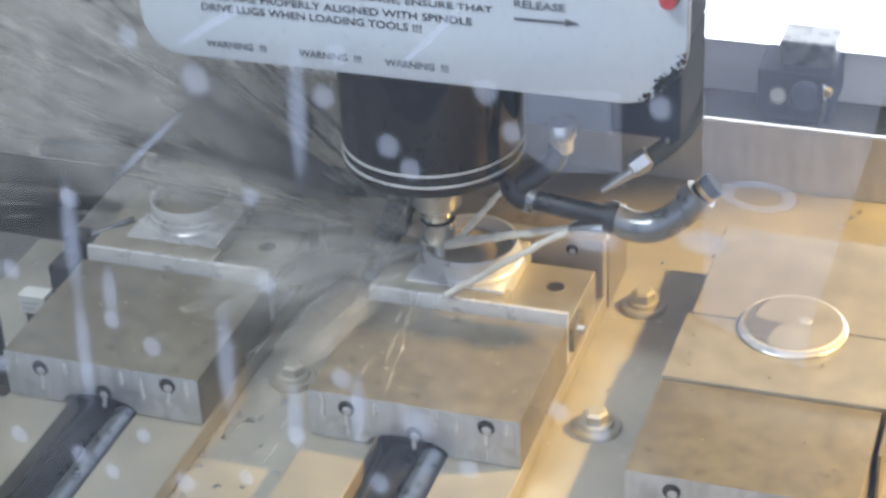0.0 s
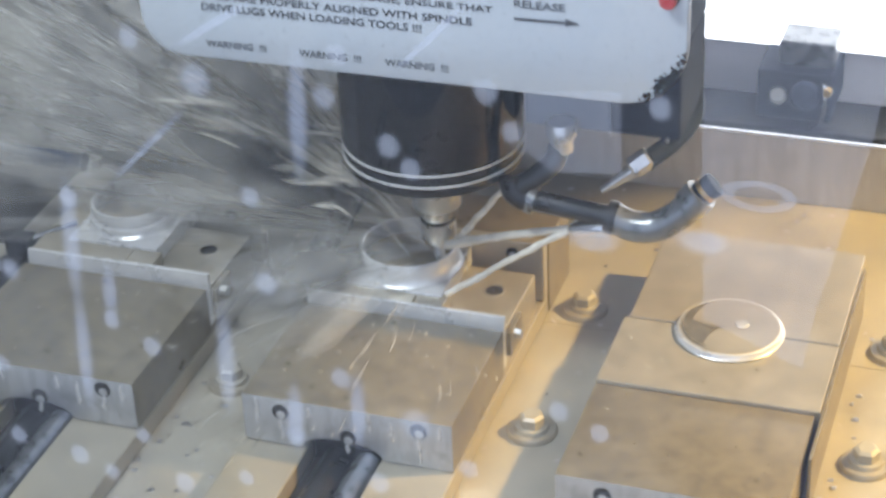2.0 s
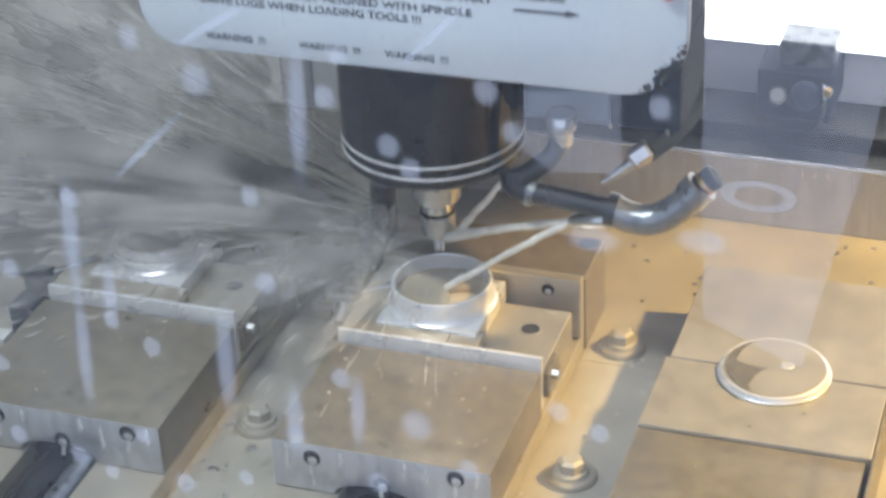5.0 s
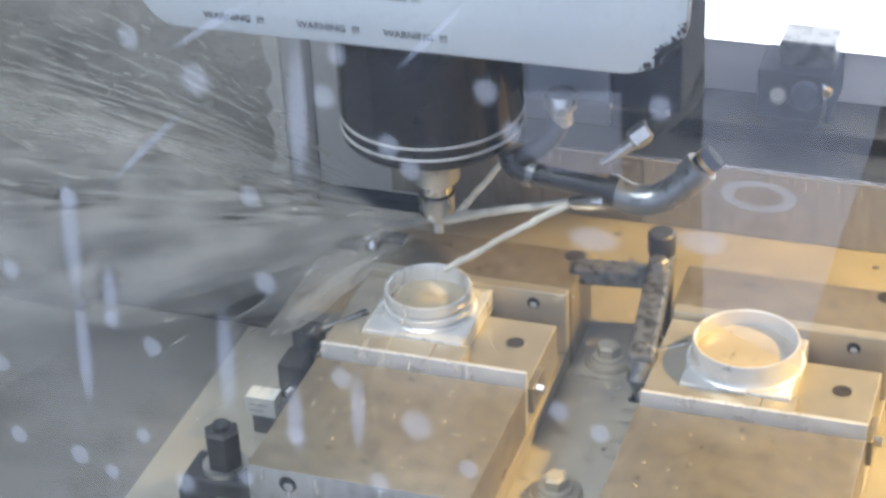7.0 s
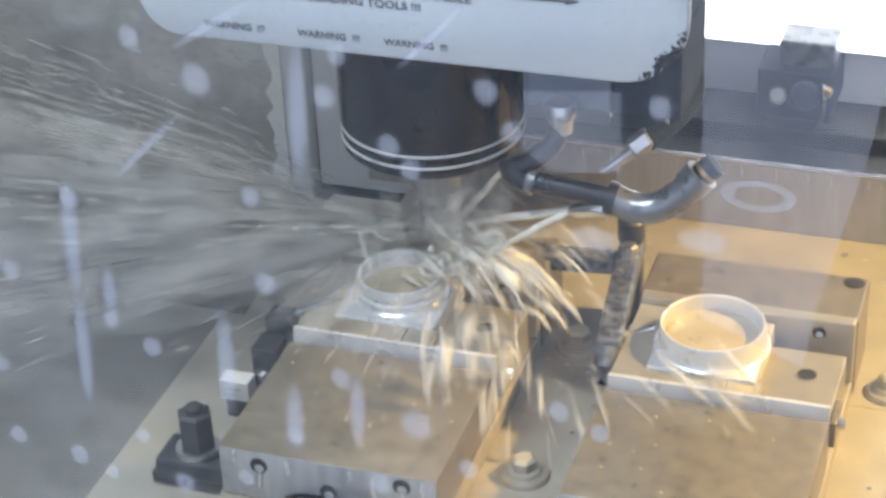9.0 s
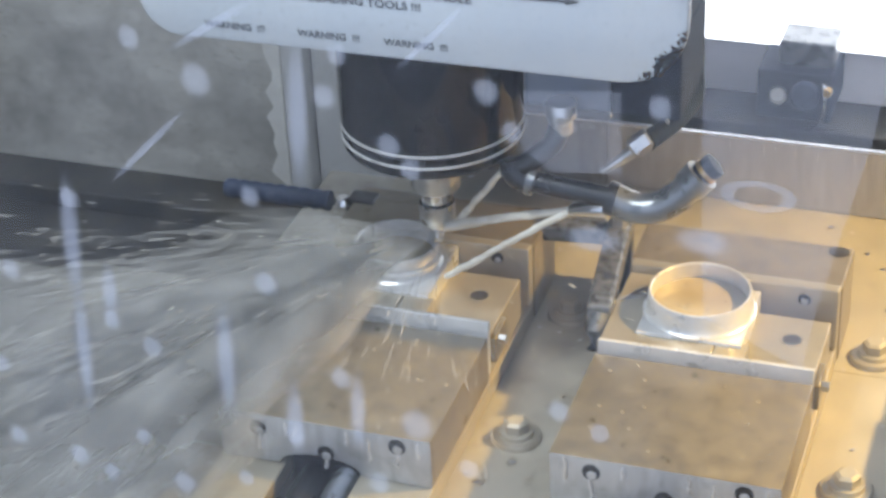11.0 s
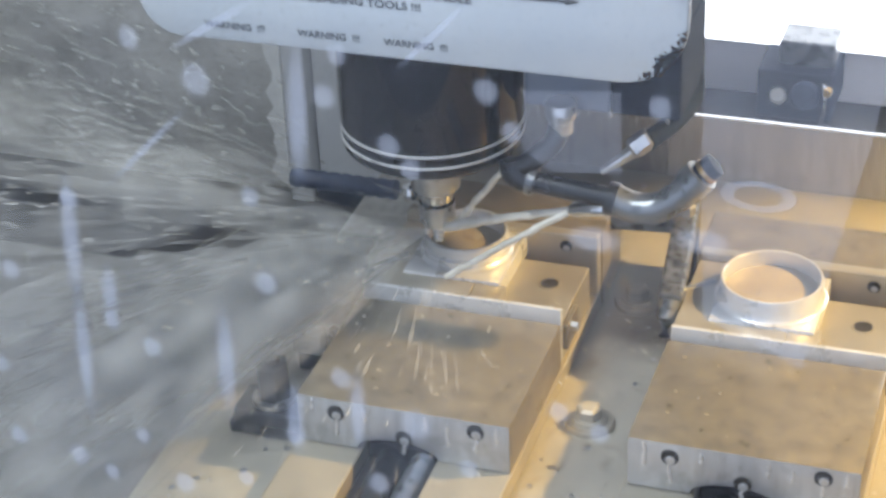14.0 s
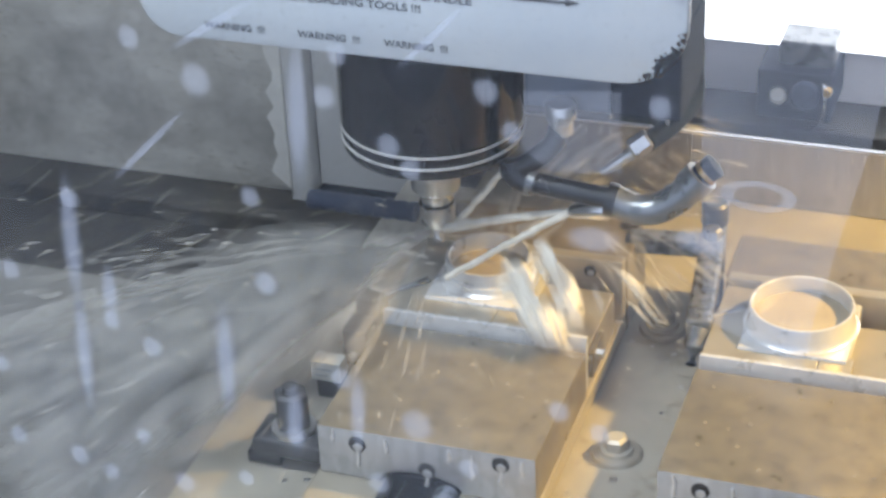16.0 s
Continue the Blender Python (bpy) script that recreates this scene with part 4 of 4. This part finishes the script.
def sprays():
    rows = (("coolant_mist", MIST, veil(1, 60, 196, 236, -14, -6, 0.10, 0.46, 0.20, 0.026, 0.05), "veil of fine coolant mist thrown off the tool"),
            ("coolant_mist", MIST, fan(2, 16, 200, 275, -18, -6, 0.06, 0.18, 0.040, 0.0016, 0.4), "wisps of coolant over the vise jaw"),
            ("coolant_spray", MIST2, fan(3, 420, 156, 228, -12, 8, 0.07, 0.55, 0.026, 0.00042, 0.5), "fine pale streaks of coolant spray"),
            ("coolant_mist", MIST, fan(5, 230, 178, 238, -15, -3, 0.08, 0.50, 0.100, 0.0022, 0.15), "long wisps of coolant spray"),
            ("coolant_mist", MIST, veil(7, 26, 182, 244, -13, 4, 0.03, 0.14, 0.11, 0.024, 0.10), "haze of coolant round the tool"),
            ("coolant_spray", MIST2, fan(6, 110, 200, 300, -26, -6, 0.06, 0.26, 0.022, 0.00048, 0.5), "fine streaks of coolant raining on the vise jaw"),
            ("coolant_spray", COOLANT, fan(4, 170, 200, 350, -10, 14, 0.04, 0.26, 0.006, 0.00034), "fine pale streaks of coolant spray"),
            ("coolant_spray", MIST2, fan(12, 620, 152, 204, -5, 12, 0.16, 0.60, 0.015, 0.0011, 0.2), "coarse flecks of coolant drifting towards the column cover"),
            ("coolant_mist", MIST, join(fan(8, 260, 160, 200, -4, 13, 0.14, 0.60, 0.070, 0.0016, 0.1), veil(9, 16, 165, 200, -4, 10, 0.20, 0.50, 0.20, 0.020, 0.05)), "mist drifting up towards the column cover"))
    for name, material, a, label in rows:
        ob = part(name, a, material)
        tagged(ob, label, "spray", "", "stuff")
        SPRAY.append(ob)


def lump(seed):
    """A loose clump of flung coolant: ropes, beads and streaks."""
    rng = random.Random(seed)
    bm = bmesh.new()
    for j in range(16):
        big = j < 2
        c = Vector((rng.gauss(0, 0.020), rng.gauss(0, 0.016), rng.gauss(0, 0.013))) * (0.4 if big else 1.0)
        ln, k, n = rng.uniform(0.008, 0.020), rng.uniform(0.25, 0.7), 7
        if big:
            ln, k = rng.uniform(0.016, 0.030), rng.uniform(0.9, 1.6)
        lean = Vector((1, rng.gauss(0, 0.35), rng.gauss(0, 0.35))).normalized()
        pts = [c + lean * ln * (i / (n - 1) - 0.5) + Vector((0, rng.gauss(0, 0.0008 * k), rng.gauss(0, 0.0008 * k))) for i in range(n)]
        rad = [max(0.0002, 0.0026 * k * (1 - (2 * i / (n - 1) - 1) ** 2) * rng.uniform(0.5, 1.5)) for i in range(n)]
        join(bm, tube(pts, rad, 7))
    return bm


def blob(seed):
    """A thick clot of foamy coolant with ragged lobes and threads."""
    rng = random.Random(seed)
    bm = bmesh.new()
    for j in range(7):
        own = bmesh.new()
        bmesh.ops.create_icosphere(own, subdivisions=3, radius=rng.uniform(0.0045, 0.0100))
        c = Vector((rng.gauss(0, 0.010), rng.gauss(0, 0.008), rng.gauss(0, 0.008)))
        k = rng.uniform(1.2, 2.0)
        for v in own.verts:
            n = noise.noise(v.co * 190 + c * 900) + 0.5 * noise.noise(v.co * 420 + c * 500)
            v.co = v.co * (1 + 0.75 * n)
            v.co.x *= k
            v.co += c
        join(bm, own)
    for j in range(9):
        c = Vector((rng.gauss(0, 0.017), rng.gauss(0, 0.014), rng.gauss(0, 0.014)))
        d = Vector((rng.gauss(0, 1) + 1, rng.gauss(0, 0.8), rng.gauss(0, 0.8))).normalized() * rng.uniform(0.006, 0.020)
        pts = [c + d * (i / 5 - 0.5) + Vector((rng.gauss(0, 0.001), rng.gauss(0, 0.001), rng.gauss(0, 0.001))) for i in range(6)]
        join(bm, tube(pts, [0.0004, 0.0016, 0.0011, 0.0020, 0.0012, 0.0003], 7))
    return bm


FLYING = []


def splashes():
    meshes = []
    for k in range(8):
        ob = part("coolant_splash", lump(k), COOLANT, None, "", True)
        meshes.append(ob.data)
        bpy.data.objects.remove(ob)
    clots = []
    for k in range(7):
        ob = part("coolant_clot", blob(50 + k), FOAM, None, "", True)
        clots.append(ob.data)
        bpy.data.objects.remove(ob)
    beads_of = []
    for k in range(4):
        rng = random.Random(90 + k)
        bm = bmesh.new()
        for _ in range(7):
            needle(bm, Vector((rng.gauss(0, 0.030), rng.gauss(0, 0.022), rng.gauss(0, 0.022))), Vector((1, rng.gauss(0, 0.15), rng.gauss(0, 0.15))), rng.uniform(0.006, 0.013), rng.uniform(0.0007, 0.0014))
        ob = part("coolant_droplet", bm, FOAM)
        beads_of.append(ob.data)
        bpy.data.objects.remove(ob)
    bursts = ((2.05, 3.50, 58, 160, 200, 50, 78, 0.9, 1.5, (-0.045, 0.0, 0.020)), (3.60, 4.12, 60, 186, 275, -2, 40, 0.25, 0.75, (-0.050, -0.045, 0.015)),
              (7.85, 8.6, 5, 285, 320, 10, 35, 0.7, 1.2, (0, 0, 0)), (15.02, 15.50, 40, -40, 70, 40, 80, 0.4, 1.15, (0.090, 0.0, 0.0)),
              (15.60, 16.0, 4, -60, 20, 25, 60, 0.4, 1.0, (0.060, -0.02, 0.0)))
    rng = random.Random(33)
    for t0, t1, n, az0, az1, el0, el1, v0, v1, start in bursts:
        for k in range(n):
            ob = new("coolant_clot", rng.choice(clots))
            tagged(ob, "thick foamy clot of milky coolant flung off the workpiece", "splash", "flung clots")
            ob.scale = [rng.uniform(0.8, 1.4) * (1.35 if t0 < 5 else 1.0)] * 3
            FLYING.append((ob, t0 + (t1 - t0) * (k + rng.random()) / n, radians(rng.uniform(az0, az1)), radians(rng.uniform(el0, el1)), rng.uniform(v0, v1), start))
    rng = random.Random(21)
    dashes = ((2.0, 3.2, 40, 150, 182, 14, 34), (13.0, 14.8, 40, 158, 184, 2, 16), (15.55, 16.05, 40, 160, 186, 2, 20))
    for t0, t1, n, az0, az1, el0, el1 in dashes:
        for _ in range(n):
            ob = new("coolant_droplet", rng.choice(beads_of))
            tagged(ob, "small stretched droplet of coolant flying off the tool", "splash", "flung droplets")
            ob.scale = [rng.uniform(0.7, 1.3)] * 3
            FLYING.append((ob, rng.uniform(t0, t1), radians(rng.uniform(az0, az1)), radians(rng.uniform(el0, el1)), rng.uniform(1.4, 2.6), (0, 0, 0)))
    events = ((1.3, 3.45, 70, 140, 205, 30, 64, 1.5, 2.7, (0, 0, 0)), (3.1, 4.25, 30, 160, 262, 14, 50, 1.0, 1.8, (0, 0, 0)),
              (7.65, 9.4, 170, 286, 352, 6, 34, 0.75, 1.7, (0.030, -0.020, 0.0)), (14.9, 16.1, 46, -20, 85, 25, 60, 0.9, 1.7, (0.05, 0, 0)))
    for t0, t1, n, az0, az1, el0, el1, v0, v1, start in events:
        for _ in range(n):
            ob = new("coolant_splash", rng.choice(meshes))
            tagged(ob, "loose clump of foamy milky coolant flung off the tool", "splash", "flung coolant")
            ob.scale = [rng.uniform(0.6, 1.25) * (1.45 if 7 < t0 < 10 else 1.0)] * 3
            FLYING.append((ob, rng.uniform(t0, t1), radians(rng.uniform(az0, az1)), radians(rng.uniform(el0, el1)), rng.uniform(v0, v1), start))
    # a stringy rope of coolant flung flat and far over the table's end
    for k in range(80):
        ob = new("coolant_rope", rng.choice(meshes))
        tagged(ob, "stringy rope of milky coolant flung off the tool", "splash", "flung ropes")
        ob.scale = (3.0, 0.42, 0.42)
        FLYING.append((ob, 7.35 + 0.0238 * k, radians(187 + 3 * math.sin(k * 0.11)), radians(rng.uniform(3.4, 4.4) - 0.03 * k), 3.8, (0, 0, 0)))


enclosure()
window()
table()
spindle_head()
coolant_lines()
coolant_jets()
vise(0.0, -0.279, 0.001, "wet grey machine vise holding a grooved ring workpiece")
vise(0.2669, -0.268, 0.0, "wet grey machine vise holding a plain ring workpiece")
plate_vise(0.5338)
ring_workpiece(0.0075, -0.0525, 0.0362, -0.1165, -0.0955, "aluminium flange with grooved ring boss filled with coolant", True)
ring_workpiece(0.2746, -0.0600, 0.0424, -0.1165, -0.0970, "aluminium flange with plain bright ring boss filled with coolant", False)
for bx in (0.1496, 0.4165):
    flange_bolt(bx, -0.175)
    flange_bolt(bx - 0.005, 0.011)
flange_bolt(0.683, -0.150)
flange_bolt(0.683, 0.011)
tee_clamp(0.184, 0.010)
left_clamp(-0.100, -0.245)
side_stop(-0.084, -0.118)
small_tag(-0.102, -0.158)
blue_roll(-0.124, 0.044)
def beads():
    """Standing beads of coolant all over the wet fixture plate."""
    rng = random.Random(77)
    bm = bmesh.new()
    for _ in range(420):
        x, y, k = rng.uniform(-0.16, 0.72), rng.uniform(-0.40, 0.23), rng.uniform(0.0010, 0.0032)
        if x < -0.085 and y > -0.03:
            continue
        ring = [bm.verts.new((x + k * rng.uniform(0.7, 1.4) * math.cos(a), y + k * rng.uniform(0.7, 1.4) * math.sin(a), 0.0002)) for a in np.linspace(0, 5.5, 8)]
        tip = bm.verts.new((x, y, k * 0.35))
        for i in range(8):
            bm.faces.new((ring[i], ring[(i + 1) % 8], tip))
    flecks = bmesh.new()
    for _ in range(170):
        x, y, k = 0.116 + 0.088 * rng.random() ** 0.7, rng.uniform(-0.26, 0.10), rng.uniform(0.0008, 0.0030)
        lean = rng.uniform(0.5, 1.8)
        ring = [flecks.verts.new((x + k * lean * rng.uniform(0.5, 1.5) * math.cos(a), y + k * rng.uniform(0.5, 1.5) * math.sin(a), 0.0003)) for a in np.linspace(0, 5.6, 9)]
        tip = flecks.verts.new((x, y, 0.0003 + k * 0.25))
        for i in range(9):
            flecks.faces.new((ring[i], ring[(i + 1) % 9], tip))
    ob = part("coolant_flecks", flecks, SOFTJAW, None, "", True)
    ob.matrix_world = pose(0, 0, -0.19)
    TABLE.append(tagged(ob, "pale flecks of foam lying between the vises", "coolant", "", "stuff"))
    ob = part("coolant_beads", bm, STEEL, None, "", True)
    ob.matrix_world = pose(0, 0, -0.19)
    TABLE.append(tagged(ob, "small beads of coolant standing on the plate", "coolant", "", "stuff"))


beads()
sprays()
splashes()

# table travel along x and y, and the head's height
TRAVEL = [(0.0, -0.2578, 0.0907), (0.5, -0.2720, 0.0939), (1.0, -0.2850, 0.0918), (1.5, -0.2985, 0.0864), (2.0, -0.3069, 0.0723), (2.5, -0.3105, 0.0577),
          (3.0, -0.3077, 0.0444), (3.5, -0.2994, 0.0326), (4.0, -0.2870, 0.0237), (4.5, -0.2740, 0.0215), (5.0, -0.2606, 0.0230), (5.5, -0.2450, 0.0180),
          (6.0, -0.1550, 0.0050), (6.3, -0.0538, -0.0030), (6.4, -0.0220, -0.0024), (6.5, -0.0050, -0.0020), (6.6, -0.0005, -0.0015), (7.0, 0.0, 0.0),
          (7.5, -0.0012, 0.0005), (8.0, -0.0077, 0.0085), (8.5, -0.0178, 0.0115)]
TRAVEL += [(9.0, -0.0302, 0.0155), (9.2, -0.0337, 0.0182), (9.7, -0.0425, 0.0280), (10.2, -0.0485, 0.0400), (10.7, -0.0510, 0.0530), (11.1, -0.0495, 0.0640),
           (11.5, -0.0462, 0.0734), (12.0, -0.0398, 0.0823), (12.5, -0.0316, 0.0887), (13.0, -0.0199, 0.0946), (13.5, -0.0084, 0.0967), (14.0, 0.0026, 0.0948),
           (14.5, 0.0133, 0.0900), (15.0, 0.0220, 0.0836), (15.5, 0.0291, 0.0734), (16.0, 0.0334, 0.0606)]
LIFT = [(0.0, 0.0), (4.9, 0.0), (5.4, 0.068), (6.6, 0.068), (6.8, 0.050), (7.0, 0.0245), (7.2, 0.0178), (11.3, 0.0172), (14.9, 0.0170), (16.0, 0.0162)]


def lift_at(t):
    return float(np.interp(t, [a for a, _ in LIFT], [b for _, b in LIFT]))


def motions():
    for ob in TABLE:
        m = ob.matrix_world.copy()
        walk(ob, [(t, Matrix.Translation((x, y, 0)) @ m) for t, x, y in TRAVEL])
    for ob in HEAD:
        walk(ob, [(t, Matrix.Translation((0, 0, z))) for t, z in LIFT])
    # the spray shivers about the tool
    for k, ob in enumerate(SPRAY):
        rng = random.Random(40 + k)
        rows = []
        for i in range(0, 81):
            t = i * 0.2
            turn = float(np.interp(t, [0, 8.6, 11.2, 12.6, 13.5, 14.6, 15.3, 16], [0, 0, 1, 1, 0.3, 0.3, 1, 1]))
            tilt, swing = 3.5 * turn, 9 * turn
            if k in (0, 2, 3):
                back = float(np.interp(t, [0, 0.2, 0.6, 1.2, 1.7, 4.2, 5.6, 6.5, 9.2, 10.5], [1.1, 1, 0.12, 0.12, 1, 1, 0.6, 0.45, 0.45, 0]))
                up, turned = ((32, 45), (10, 22), (32, 45))[(0, 2, 3).index(k)]
                tilt, swing = tilt - up * back, swing - turned * back
            if k >= len(SPRAY) - 2:
                low = float(np.interp(t, [0, 1.0, 1.6, 5.4, 6.3, 9.0, 10.8, 12.6, 13.4, 14.6, 15.2, 16], [0.3, 0.5, 0, 0, 0, 0, 1, 1, 0, 0, 1, 1]))
                lift = float(np.interp(t, [0, 0.4, 1.2, 1.7, 3.3, 3.8], [1, 0.4, 0.4, 1, 1, 0]))
                tilt, swing = 12 * low - 26 * lift, 32 * low - 20 * lift
            rows.append((t, pose(0, 0, -0.088 + lift_at(t), rng.gauss(0, 0.8), rng.gauss(0, 0.8) - tilt, rng.gauss(0, 4.5) + swing)))
        walk(ob, rows)
    # lumps of coolant leave the tool, fly and fall into the pan
    for ob, t0, az, el, v, start in FLYING:
        z0 = lift_at(t0)
        d = Vector((math.cos(az) * math.cos(el), math.sin(az) * math.cos(el), math.sin(el)))
        rows = [(0.0, pose(-0.015, 0.26, 0.33 + lift_at(0)))]
        if t0 > 5:
            rows += [(t, pose(-0.015, 0.26, 0.33 + z)) for t, z in LIFT if 0 < t < t0 - 0.25]
        rows.append((t0 - 0.14, pose(-0.015, 0.26, 0.33 + z0)))
        rows.append((t0 - 0.06, pose(0, 0, 0.06 + z0)))
        s = 0.0
        while s < 0.75:
            p = Vector((0, 0, -0.094 + z0)) + Vector(start) + d * v * s + Vector((0, 0, -4.9 * s * s))
            w = d * v + Vector((0, 0, -9.8 * s))
            turn = w.to_track_quat("X", "Z").to_matrix().to_4x4()
            if p.z < -0.72 or p.x < -0.8:
                break
            rows.append((t0 + s, Matrix.Translation(p) @ turn))
            s += 0.0667
        t_end = rows[-1][0]
        if t_end < 15.9:
            rows.append((16.0, rows[-1][1]))
        walk(ob, rows)


motions()
